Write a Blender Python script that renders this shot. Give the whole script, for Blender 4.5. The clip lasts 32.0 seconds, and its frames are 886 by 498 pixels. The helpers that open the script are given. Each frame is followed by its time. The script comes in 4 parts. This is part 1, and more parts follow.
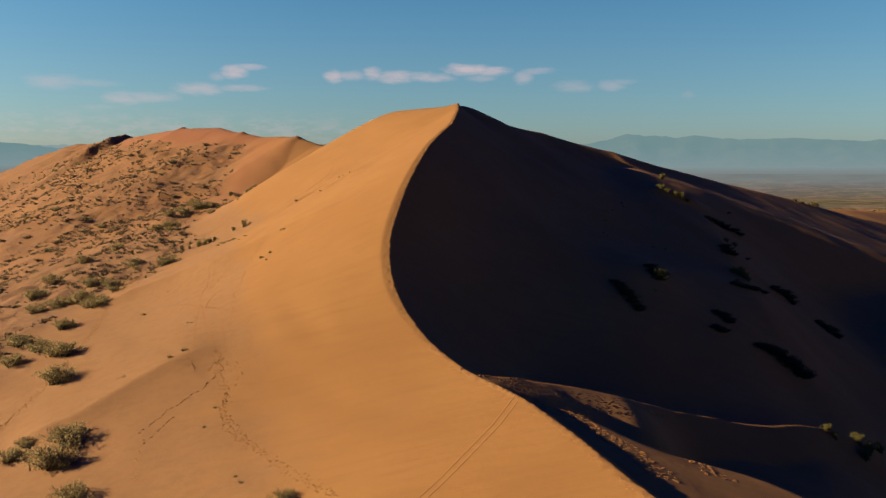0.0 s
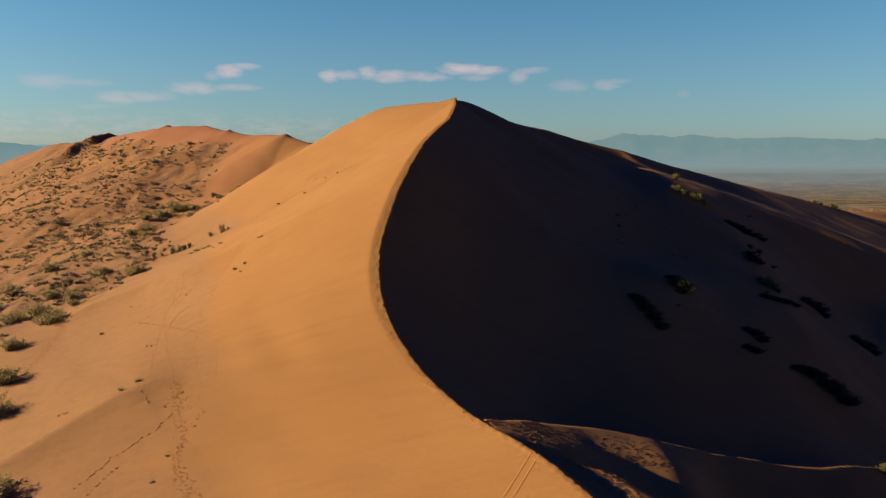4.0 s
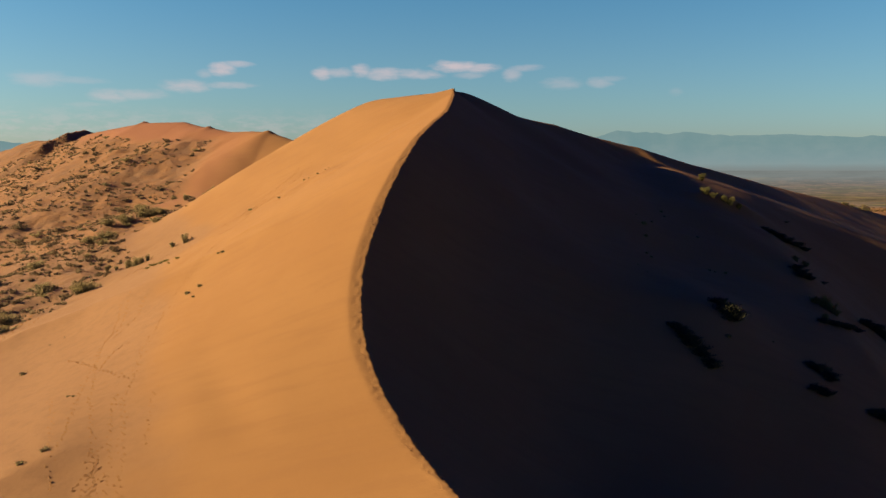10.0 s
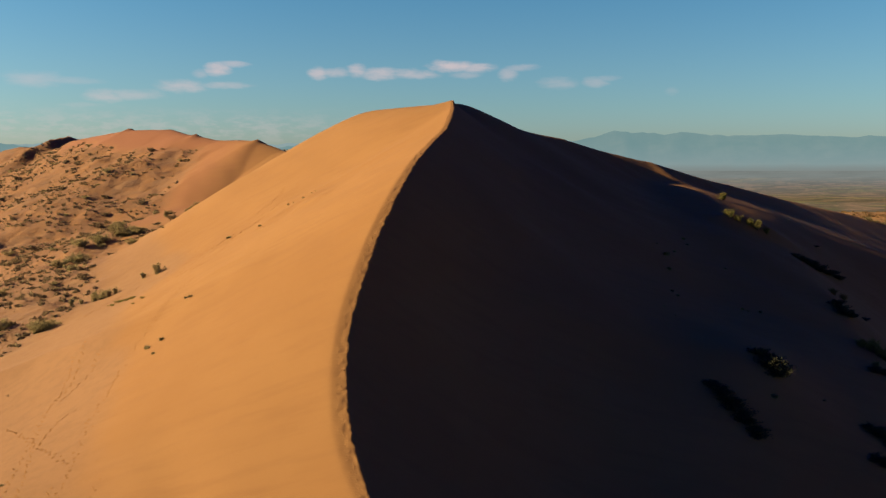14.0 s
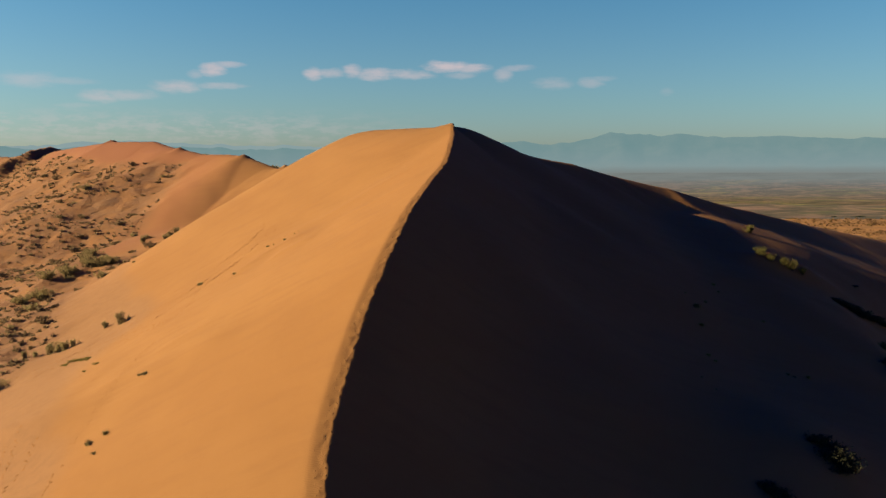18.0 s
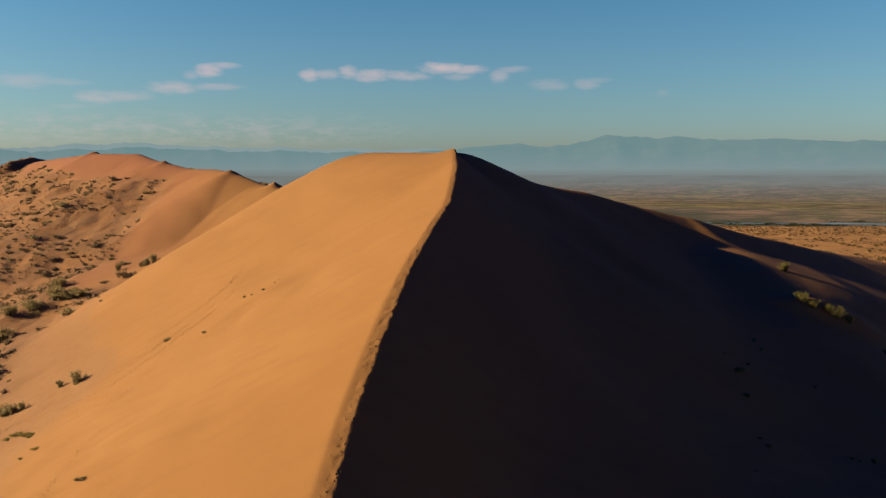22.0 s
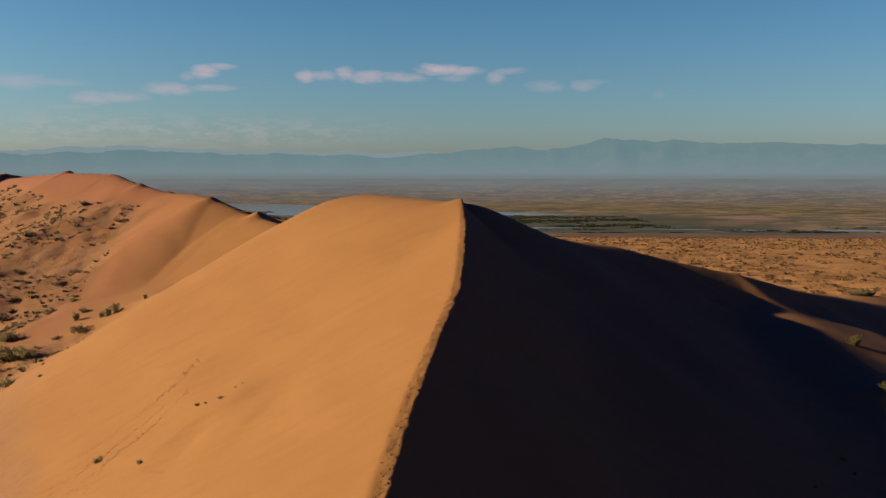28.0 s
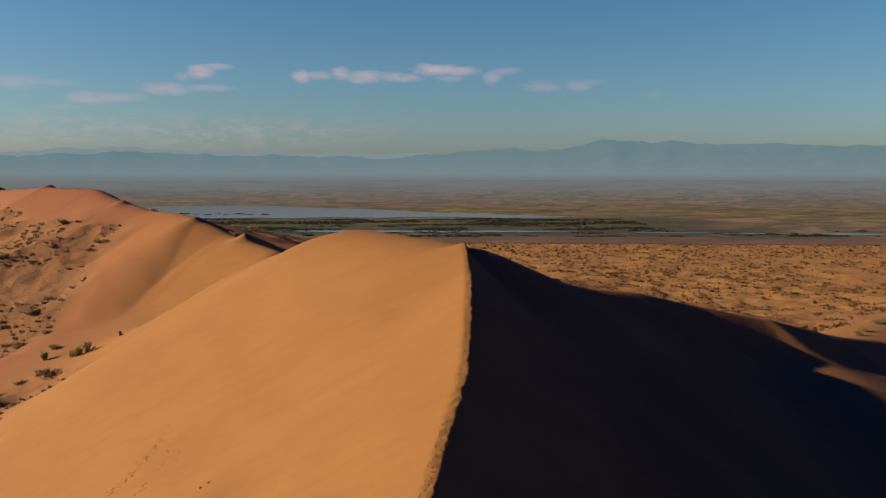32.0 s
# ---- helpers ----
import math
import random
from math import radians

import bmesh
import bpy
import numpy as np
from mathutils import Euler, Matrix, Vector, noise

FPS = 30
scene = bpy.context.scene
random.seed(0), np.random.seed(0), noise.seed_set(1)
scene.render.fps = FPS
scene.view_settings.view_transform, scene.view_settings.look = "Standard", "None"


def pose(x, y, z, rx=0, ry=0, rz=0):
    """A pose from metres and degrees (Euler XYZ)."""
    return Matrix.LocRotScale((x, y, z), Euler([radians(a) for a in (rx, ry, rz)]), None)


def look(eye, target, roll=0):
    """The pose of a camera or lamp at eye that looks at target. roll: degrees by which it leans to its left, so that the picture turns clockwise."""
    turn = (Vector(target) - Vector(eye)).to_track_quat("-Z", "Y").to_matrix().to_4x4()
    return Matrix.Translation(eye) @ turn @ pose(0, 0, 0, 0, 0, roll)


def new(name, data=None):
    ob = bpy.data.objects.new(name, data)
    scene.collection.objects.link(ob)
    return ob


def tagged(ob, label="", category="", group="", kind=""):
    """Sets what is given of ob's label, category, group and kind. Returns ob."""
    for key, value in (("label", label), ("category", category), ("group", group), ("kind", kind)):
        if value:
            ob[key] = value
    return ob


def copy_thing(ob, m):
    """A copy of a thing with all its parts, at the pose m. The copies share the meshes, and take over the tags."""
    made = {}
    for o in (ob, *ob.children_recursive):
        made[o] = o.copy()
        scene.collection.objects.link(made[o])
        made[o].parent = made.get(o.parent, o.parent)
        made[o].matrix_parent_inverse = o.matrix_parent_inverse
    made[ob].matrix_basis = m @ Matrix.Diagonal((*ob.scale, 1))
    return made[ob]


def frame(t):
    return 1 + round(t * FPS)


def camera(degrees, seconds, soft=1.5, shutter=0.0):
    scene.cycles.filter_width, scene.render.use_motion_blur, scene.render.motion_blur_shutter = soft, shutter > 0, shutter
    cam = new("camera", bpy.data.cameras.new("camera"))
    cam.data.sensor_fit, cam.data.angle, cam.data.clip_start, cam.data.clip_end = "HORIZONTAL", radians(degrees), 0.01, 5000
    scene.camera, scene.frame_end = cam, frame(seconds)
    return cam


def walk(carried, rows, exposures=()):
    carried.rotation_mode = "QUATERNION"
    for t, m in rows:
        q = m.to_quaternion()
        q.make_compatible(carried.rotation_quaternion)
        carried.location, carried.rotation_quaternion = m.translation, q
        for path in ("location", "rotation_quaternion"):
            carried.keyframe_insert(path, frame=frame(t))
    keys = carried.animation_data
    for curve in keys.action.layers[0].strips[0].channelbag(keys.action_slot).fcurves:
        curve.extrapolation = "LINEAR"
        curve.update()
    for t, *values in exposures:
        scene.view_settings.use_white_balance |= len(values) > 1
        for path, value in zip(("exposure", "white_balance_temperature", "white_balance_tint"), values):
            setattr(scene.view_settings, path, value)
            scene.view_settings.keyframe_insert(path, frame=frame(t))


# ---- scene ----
# the drone: seconds, x, y, z, turn to the right, tilt, roll in degrees
cam = camera(56.0, 32.0, soft=1.4)
FLIGHT = [
    (0, -0.00, 0.00, 96.00, -1.904, -5.208, 0.146),
    (1, -0.30, 5.61, 96.06, -1.822, -5.219, 0.142),
    (2, -0.57, 11.06, 96.13, -1.740, -5.232, 0.133),
    (3, -0.83, 16.47, 96.19, -1.658, -5.245, 0.120),
    (4.5, -1.16, 24.40, 96.26, -1.554, -5.252, 0.100),
    (6, -1.48, 32.11, 96.30, -1.459, -5.258, 0.079),
    (8, -2.20, 42.32, 96.34, -1.284, -5.313, 0.039),
    (10, -2.69, 52.58, 97.01, -1.157, -5.407, 0.015),
    (12, -3.00, 62.47, 98.87, -1.034, -5.427, -0.035),
    (14, -3.69, 72.26, 102.02, -0.909, -5.419, -0.084),
    (15.5, -4.21, 79.92, 104.75, -0.820, -5.412, -0.106),
    (17, -4.39, 87.98, 107.38, -0.713, -5.403, -0.114),
    (19, -5.26, 98.64, 110.67, -0.489, -5.369, -0.105),
    (21, -5.78, 108.81, 113.89, -0.367, -5.321, -0.075),
    (23, -6.33, 119.35, 116.90, -0.265, -5.302, -0.075),
    (25, -6.84, 129.62, 120.30, -0.177, -5.307, -0.121),
    (26.5, -7.23, 137.24, 122.61, -0.123, -5.266, -0.071),
    (28, -7.61, 144.65, 124.85, -0.065, -5.212, -0.001),
    (30, -8.08, 154.00, 127.98, 0.042, -5.164, 0.036),
    (32, -8.44, 162.49, 131.33, 0.177, -5.208, -0.028),
]
walk(cam, [(t, pose(x, y, z, 90 + tilt, 0, -turn) @ pose(0, 0, 0, 0, 0, roll)) for t, x, y, z, turn, tilt, roll in FLIGHT], [(0, 1.50, 6600, 14), (8, 1.61, 6700, 13), (14, 1.62, 6700, 11), (25, 1.37, 6550, 15), (32, 1.24, 6450, 19)])

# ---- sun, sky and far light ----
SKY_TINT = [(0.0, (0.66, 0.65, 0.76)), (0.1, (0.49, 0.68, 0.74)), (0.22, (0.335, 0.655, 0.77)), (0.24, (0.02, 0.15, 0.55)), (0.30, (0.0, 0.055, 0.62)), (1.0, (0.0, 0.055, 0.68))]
CLOUD_COLOUR = (4.4, 3.7, 3.8)
SUN_ELEVATION, SUN_TURN = 20.0, 268.0  # degrees; the turn runs clockwise from +y
sun_way = Vector((math.sin(radians(SUN_TURN)) * math.cos(radians(SUN_ELEVATION)), math.cos(radians(SUN_TURN)) * math.cos(radians(SUN_ELEVATION)), math.sin(radians(SUN_ELEVATION))))
sun = new("sun", bpy.data.lights.new("sun", "SUN"))
sun.data.energy, sun.data.angle, sun.data.color = 5.0, radians(0.6), (1.0, 0.80, 0.55)
sun.matrix_world = look(sun_way * 500, (0, 0, 0))


class Nodes:
    """A short way to write node trees."""

    def __init__(self, tree):
        self.tree = tree
        tree.nodes.clear()

    def add(self, kind, values=()):
        node = self.tree.nodes.new(kind)
        for key, value in dict(values).items():
            if isinstance(value, bpy.types.NodeSocket):
                self.tree.links.new(value, node.inputs[key])
            elif node.inputs[key].type == "RGBA" and len(value) == 3:
                node.inputs[key].default_value = (*value, 1)
            else:
                node.inputs[key].default_value = value
        return node

    def math(self, op, a, b=0.0, c=0.0, clamp=False):
        node = self.add("ShaderNodeMath", {0: a, 1: b, 2: c})
        node.operation, node.use_clamp = op, clamp
        return node.outputs[0]

    def ramp(self, fac, stops):
        node = self.add("ShaderNodeValToRGB", {0: fac})
        ramp = node.color_ramp
        while len(ramp.elements) < len(stops):
            ramp.elements.new(0.5)
        for el, (at, colour) in zip(ramp.elements, stops):
            el.position, el.color = at, (*colour, 1) if len(colour) == 3 else colour
        return node.outputs[0]

    def step(self, fac, lo, hi):
        node = self.add("ShaderNodeMapRange", {0: fac, 1: lo, 2: hi, 3: 0.0, 4: 1.0})
        node.interpolation_type = "SMOOTHSTEP"
        return node.outputs[0]

    def mix(self, fac, a, b, blend="MIX"):
        node = self.tree.nodes.new("ShaderNodeMix")
        node.data_type, node.blend_type = "RGBA", blend
        if isinstance(fac, bpy.types.NodeSocket):
            self.tree.links.new(fac, node.inputs[0])
        else:
            node.inputs[0].default_value = fac
        for key, value in ((6, a), (7, b)):
            if isinstance(value, bpy.types.NodeSocket):
                self.tree.links.new(value, node.inputs[key])
            else:
                node.inputs[key].default_value = (*value, 1)
        return node.outputs[2]

    def noise(self, vector, scale, detail=3.0, rough=0.55):
        node = self.add("ShaderNodeTexNoise", {"Vector": vector, "Scale": scale, "Detail": detail, "Roughness": rough})
        return node.outputs[0]


world = bpy.data.worlds.new("sky")
scene.world = world
world.use_nodes = True
n = Nodes(world.node_tree)
way = n.add("ShaderNodeTexCoord").outputs["Generated"]
axes = n.add("ShaderNodeSeparateXYZ", {0: way})
turn = n.math("MULTIPLY", n.math("ARCTAN2", axes.outputs[0], axes.outputs[1]), 57.2958)
rise = n.math("MULTIPLY", n.math("ARCSINE", axes.outputs[2]), 57.2958)
sky = n.add("ShaderNodeTexSky")
sky.sky_type, sky.sun_disc, sky.altitude = "NISHITA", False, 500.0
sky.sun_elevation, sky.sun_rotation = radians(SUN_ELEVATION), radians(SUN_TURN)
sky.air_density, sky.dust_density, sky.ozone_density = 1.0, 1.6, 2.0
# above the haze the unseen sky is tinted dark blue to deepen the dune's shade
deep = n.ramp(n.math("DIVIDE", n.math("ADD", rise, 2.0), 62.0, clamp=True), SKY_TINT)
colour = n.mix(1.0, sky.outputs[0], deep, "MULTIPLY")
# a few thin clouds over the far range: turn, rise, half width, half height in degrees, density
CLOUDS = [(-26.7, 5.59, 1.88, 0.56, 0.4), (-24.6, 5.55, 2.12, 0.25, 0.25), (-22.8, 4.64, 1.25, 0.5, 0.6), (-21.1, 4.8, 2.12, 0.36, 0.45), (-24.0, 4.07, 1.62, 0.2, 0.2),
          (-18.1, 5.43, 1.75, 0.52, 0.65), (-15.3, 5.54, 2.12, 0.25, 0.5), (-15.8, 6.55, 1.00, 0.5, 0.9), (-14.8, 6.87, 1.25, 0.25, 0.6), (-16.9, 6.26, 0.62, 0.33, 0.4),
          (-9.3, 6.44, 0.75, 0.5, 0.8), (-8.2, 6.5, 1.38, 0.33, 0.6), (-6.7, 6.63, 0.75, 0.5, 0.8), (-5.1, 6.42, 1.75, 0.44, 0.8), (-3.0, 6.44, 2.25, 0.36, 0.7),
          (-0.2, 6.96, 1.88, 0.46, 0.95), (1.4, 6.85, 1.50, 0.4, 0.8), (0.6, 6.4, 1.25, 0.25, 0.4), (3.5, 6.39, 0.75, 0.55, 0.5), (4.4, 6.79, 1.38, 0.25, 0.45),
          (6.9, 5.8, 1.50, 0.46, 0.35), (9.3, 5.8, 1.00, 0.42, 0.4), (10.0, 6.04, 1.12, 0.2, 0.25), (14.3, 5.11, 0.50, 0.33, 0.15)]
drift = n.add("ShaderNodeCombineXYZ", {0: n.math("MULTIPLY", turn, 0.45), 1: n.math("MULTIPLY", rise, 1.5)}).outputs[0]
fray = n.noise(drift, 1.5, 8.0, 0.68)
warp = n.math("MULTIPLY", n.math("SUBTRACT", n.noise(drift, 0.7, 4.0, 0.6), 0.5), 2.2)
total = None
for c_turn, c_rise, c_wide, c_high, c_dense in CLOUDS:
    ex = n.math("DIVIDE", n.math("SUBTRACT", turn, c_turn), c_wide)
    up = n.math("SUBTRACT", n.math("ADD", rise, n.math("MULTIPLY", warp, 0.22)), c_rise)
    ey = n.math("DIVIDE", up, c_high)
    body = n.math("SUBTRACT", 1.25, n.math("ADD", n.math("MULTIPLY", ex, ex), n.math("MULTIPLY", ey, ey)))
    body = n.math("ADD", body, n.math("MULTIPLY", n.math("SUBTRACT", fray, 0.5), 2.0))
    puff = n.math("MULTIPLY", n.step(body, 0.0, 1.7), c_dense)
    total = puff if total is None else n.math("MAXIMUM", total, puff)
veil = n.math("MULTIPLY", n.math("MULTIPLY", n.step(rise, 1.2, 2.6), n.math("SUBTRACT", 1.0, n.step(rise, 2.8, 4.4))), n.math("MULTIPLY", n.step(fray, 0.42, 0.62), n.math("SUBTRACT", 1.0, n.step(turn, -14.0, 2.0))))
total = n.math("MAXIMUM", total, n.math("MULTIPLY", veil, 0.26))
colour = n.mix(n.math("MULTIPLY", total, 0.85), colour, CLOUD_COLOUR)
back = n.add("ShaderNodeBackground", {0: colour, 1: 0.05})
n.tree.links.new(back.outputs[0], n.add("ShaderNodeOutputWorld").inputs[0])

# ---- materials ----
def material(name):
    m = bpy.data.materials.new(name)
    m.use_nodes = True
    return m, Nodes(m.node_tree)


def finish(n, colour, roughness=0.9, normal=None, specular=0.2, metallic=0.0):
    values = {"Base Color": colour, "Roughness": roughness, "Specular IOR Level": specular, "Metallic": metallic}
    if normal is not None:
        values["Normal"] = normal
    shader = n.add("ShaderNodeBsdfPrincipled", values)
    n.tree.links.new(shader.outputs[0], n.add("ShaderNodeOutputMaterial").inputs[0])
    return shader


def bump(n, height, distance, strength=1.0, normal=None):
    values = {"Height": height, "Distance": distance, "Strength": strength}
    if normal is not None:
        values["Normal"] = normal
    return n.add("ShaderNodeBump", values).outputs[0]


def place(n):
    return n.add("ShaderNodeTexCoord").outputs["Object"]


def sand_colour(n, at):
    """Fine orange dune sand: broad drifts of paler and redder grains, and a speckle."""
    broad = n.noise(at, 0.035, 4.0, 0.6)
    streak = n.noise(n.add("ShaderNodeMapping", {"Vector": at, "Rotation": (0, 0, 0.5), "Scale": (0.05, 0.5, 0.258)}).outputs[0], 1.0, 4.0, 0.6)
    grain = n.noise(at, 9.0, 3.0, 0.7)
    c = n.mix(n.step(broad, 0.3, 0.7), (0.180, 0.088, 0.025), (0.202, 0.102, 0.030))
    c = n.mix(n.math("MULTIPLY", n.step(streak, 0.45, 0.7), 0.5), c, (0.169, 0.082, 0.025))
    return n.mix(n.math("MULTIPLY", n.step(grain, 0.5, 0.8), 0.25), c, (0.151, 0.072, 0.021))


# smooth blown sand, firmer sand in the gully, and littered hummocks where scrub grows
mat_dune, n = material("dune_sand")
at = place(n)


def spread(name):
    node = n.add("ShaderNodeAttribute")
    node.attribute_name = name
    return node.outputs["Fac"]


clean, blown = spread("bare"), spread("loose")
litter = n.noise(at, 0.16, 6.0, 0.68)
crust = n.noise(at, 0.55, 7.0, 0.75)
sand = sand_colour(n, at)
# older, redder sand towards the hill behind
axes = n.add("ShaderNodeSeparateXYZ", {0: at})
old = n.step(n.math("ADD", axes.outputs[0], n.math("MULTIPLY", litter, 30.0)), -60.0, -125.0)
sand = n.mix(n.math("MULTIPLY", old, n.math("ADD", 0.2, n.math("MULTIPLY", clean, 0.65))), sand, (0.167, 0.068, 0.030))
firm = n.mix(n.step(n.noise(at, 0.5, 5.0, 0.65), 0.4, 0.7), (0.170, 0.090, 0.034), (0.150, 0.079, 0.030))
sand = n.mix(n.math("MULTIPLY", n.math("SUBTRACT", 1.0, blown), 0.9), sand, firm)
rough = n.mix(n.step(litter, 0.36, 0.66), sand, (0.150, 0.078, 0.033))
rough = n.mix(n.math("MULTIPLY", n.step(n.noise(n.add("ShaderNodeMapping", {"Vector": at, "Scale": (0.05, 0.08, 0.05)}).outputs[0], 1.0, 6.0, 0.72), 0.5, 0.62), 0.3), rough, (0.112, 0.070, 0.032))
rough = n.mix(n.math("MULTIPLY", n.step(crust, 0.48, 0.66), 0.5), rough, (0.106, 0.062, 0.029))
c = n.mix(n.step(clean, 0.3, 0.75), rough, sand)
humps = bump(n, n.noise(at, 0.42, 7.0, 0.68), 1.5, n.math("MULTIPLY", n.math("SUBTRACT", 1.0, n.step(clean, 0.3, 0.75)), 0.45))
ripple = n.add("ShaderNodeTexWave", {"Vector": at, "Scale": 1.6, "Distortion": 6.0, "Detail": 3.0, "Detail Scale": 0.6})
ripple.bands_direction = "Y"
drifts = n.noise(n.add("ShaderNodeMapping", {"Vector": at, "Rotation": (0, 0, -0.82), "Scale": (0.028, 0.24, 0.1)}).outputs[0], 1.0, 5.0, 0.55)
soft = bump(n, n.noise(at, 0.5, 5.0, 0.6), 0.14, 0.5, bump(n, drifts, 0.8, 0.24, humps))
trodden = bump(n, n.noise(at, 2.2, 4.0, 0.65), 0.10, n.math("MULTIPLY", n.math("SUBTRACT", 1.0, blown), 0.5), soft)
finish(n, c, 0.95, bump(n, ripple.outputs[1], 0.012, 0.5, trodden), 0.1)

# footprints in plain sand
mat_print, n = material("trodden_sand")
at = place(n)
finish(n, sand_colour(n, at), 0.95, bump(n, n.noise(at, 3.0, 4.0, 0.6), 0.05, 0.5), 0.1)

# the river plain: sandy scrub, bare clay, marsh, dry fields
def plain_colour(n, at):
    p = n.add("ShaderNodeSeparateXYZ", {0: at})
    px, py = p.outputs[0], p.outputs[1]
    # unseen ground far to the right turns to darker clay, dimming bounce into the shade
    aside = n.math("MAXIMUM", n.math("SUBTRACT", px, 700.0), 0.0)
    out = n.math("SQRT", n.math("ADD", n.math("MULTIPLY", py, py), n.math("MULTIPLY", n.math("MULTIPLY", aside, aside), 6.0)))
    wide = n.noise(n.add("ShaderNodeMapping", {"Vector": at, "Scale": (0.35, 1.0, 1.0)}).outputs[0], 0.006, 6.0, 0.6)
    patch = n.noise(n.add("ShaderNodeMapping", {"Vector": at, "Scale": (0.14, 1.0, 1.0)}).outputs[0], 0.018, 6.0, 0.65)
    fine = n.noise(at, 0.12, 5.0, 0.7)
    shrubs = n.noise(at, 0.35, 4.0, 0.7)
    wander = n.math("ADD", out, n.math("MULTIPLY", n.math("SUBTRACT", wide, 0.5), 500.0))
    sandy = n.mix(n.step(fine, 0.4, 0.65), (0.270, 0.136, 0.038), (0.212, 0.110, 0.033))
    sandy = n.mix(n.math("MULTIPLY", n.step(shrubs, 0.54, 0.68), 0.5), sandy, (0.086, 0.061, 0.030))
    clay = n.mix(n.step(patch, 0.35, 0.65), (0.104, 0.065, 0.044), (0.078, 0.049, 0.036))
    c = n.mix(n.step(wander, 1180.0, 1420.0), sandy, clay)
    field = n.mix(n.step(patch, 0.42, 0.6), (0.109, 0.075, 0.042), (0.068, 0.057, 0.031))
    field = n.mix(n.step(wide, 0.55, 0.64), field, (0.125, 0.094, 0.036))
    field = n.mix(n.math("MULTIPLY", n.step(fine, 0.55, 0.7), 0.6), field, (0.031, 0.032, 0.018))
    c = n.mix(n.step(wander, 1750.0, 1950.0), c, field)
    marsh_x = n.math("SUBTRACT", 1.0, n.step(n.math("ADD", px, n.math("MULTIPLY", n.math("SUBTRACT", patch, 0.5), 900.0)), 550.0, 950.0))
    marsh = n.math("MULTIPLY", n.math("MULTIPLY", n.step(wander, 1820.0, 1960.0), n.math("SUBTRACT", 1.0, n.step(wander, 2500.0, 2800.0))), marsh_x)
    c = n.mix(marsh, c, n.mix(n.step(patch, 0.35, 0.65), (0.020, 0.030, 0.017), (0.043, 0.049, 0.024)))
    # long bands of olive scrub, ochre grass and pale clay
    broad = n.noise(n.add("ShaderNodeMapping", {"Vector": at, "Scale": (0.0020, 0.0030, 0.0)}).outputs[0], 1.0, 6.0, 0.66)
    thin = n.noise(n.add("ShaderNodeMapping", {"Vector": at, "Scale": (0.008, 0.010, 0.0)}).outputs[0], 1.0, 6.0, 0.66)
    bands = n.ramp(broad, [(0.30, (0.187, 0.119, 0.076)), (0.40, (0.144, 0.101, 0.059)), (0.43, (0.054, 0.052, 0.029)), (0.465, (0.061, 0.058, 0.030)), (0.485, (0.169, 0.122, 0.065)), (0.52, (0.137, 0.097, 0.058)), (0.54, (0.058, 0.066, 0.029)), (0.57, (0.079, 0.083, 0.033)), (0.59, (0.180, 0.155, 0.045)), (0.66, (0.158, 0.108, 0.065)), (0.70, (0.061, 0.054, 0.036))])
    c = n.mix(n.math("MULTIPLY", n.step(wander, 1900.0, 2150.0), n.math("SUBTRACT", 1.0, n.math("MULTIPLY", marsh, 0.9))), c, bands)
    c = n.mix(n.math("MULTIPLY", n.step(thin, 0.49, 0.58), n.math("MULTIPLY", n.step(wander, 1300.0, 1900.0), 0.66)), c, (0.047, 0.047, 0.027))
    c = n.mix(n.math("MULTIPLY", n.step(thin, 0.45, 0.36), n.math("MULTIPLY", n.step(wander, 1300.0, 1900.0), 0.45)), c, (0.176, 0.126, 0.076))
    motley = n.noise(n.add("ShaderNodeMapping", {"Vector": at, "Scale": (0.025, 0.05, 0.0)}).outputs[0], 1.0, 6.0, 0.7)
    c = n.mix(n.math("MULTIPLY", n.step(motley, 0.42, 0.56), n.math("SUBTRACT", 0.6, n.math("MULTIPLY", n.step(wander, 1000.0, 1300.0), 0.6))), c, (0.146, 0.086, 0.030))
    return c, fine


mat_plain, n = material("plain")
c, fine = plain_colour(n, place(n))
finish(n, c, 0.95, bump(n, fine, 1.5, 0.6), 0.1)

# haze put into the distance as glow, a backdrop
def hazy(name, haze_stops, z0, z1, own, solid_low, solid_high, grain):
    """Haze painted in as glow that changes with height, over a little of the surface's own colour."""
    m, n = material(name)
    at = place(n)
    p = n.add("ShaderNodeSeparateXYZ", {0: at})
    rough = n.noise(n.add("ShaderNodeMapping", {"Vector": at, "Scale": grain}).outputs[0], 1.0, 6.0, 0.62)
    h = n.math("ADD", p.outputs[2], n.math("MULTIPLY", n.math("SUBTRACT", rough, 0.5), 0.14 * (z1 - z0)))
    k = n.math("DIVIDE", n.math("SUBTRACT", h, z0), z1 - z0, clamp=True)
    haze_glow = n.add("ShaderNodeEmission", {0: n.ramp(k, haze_stops), 1: 1.0})
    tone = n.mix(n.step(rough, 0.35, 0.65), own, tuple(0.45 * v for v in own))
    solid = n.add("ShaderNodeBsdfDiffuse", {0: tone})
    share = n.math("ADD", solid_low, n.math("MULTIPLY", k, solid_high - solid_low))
    both = n.add("ShaderNodeMixShader", {0: share, 1: haze_glow.outputs[0], 2: solid.outputs[0]})
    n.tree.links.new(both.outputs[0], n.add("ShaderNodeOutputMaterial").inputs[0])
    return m


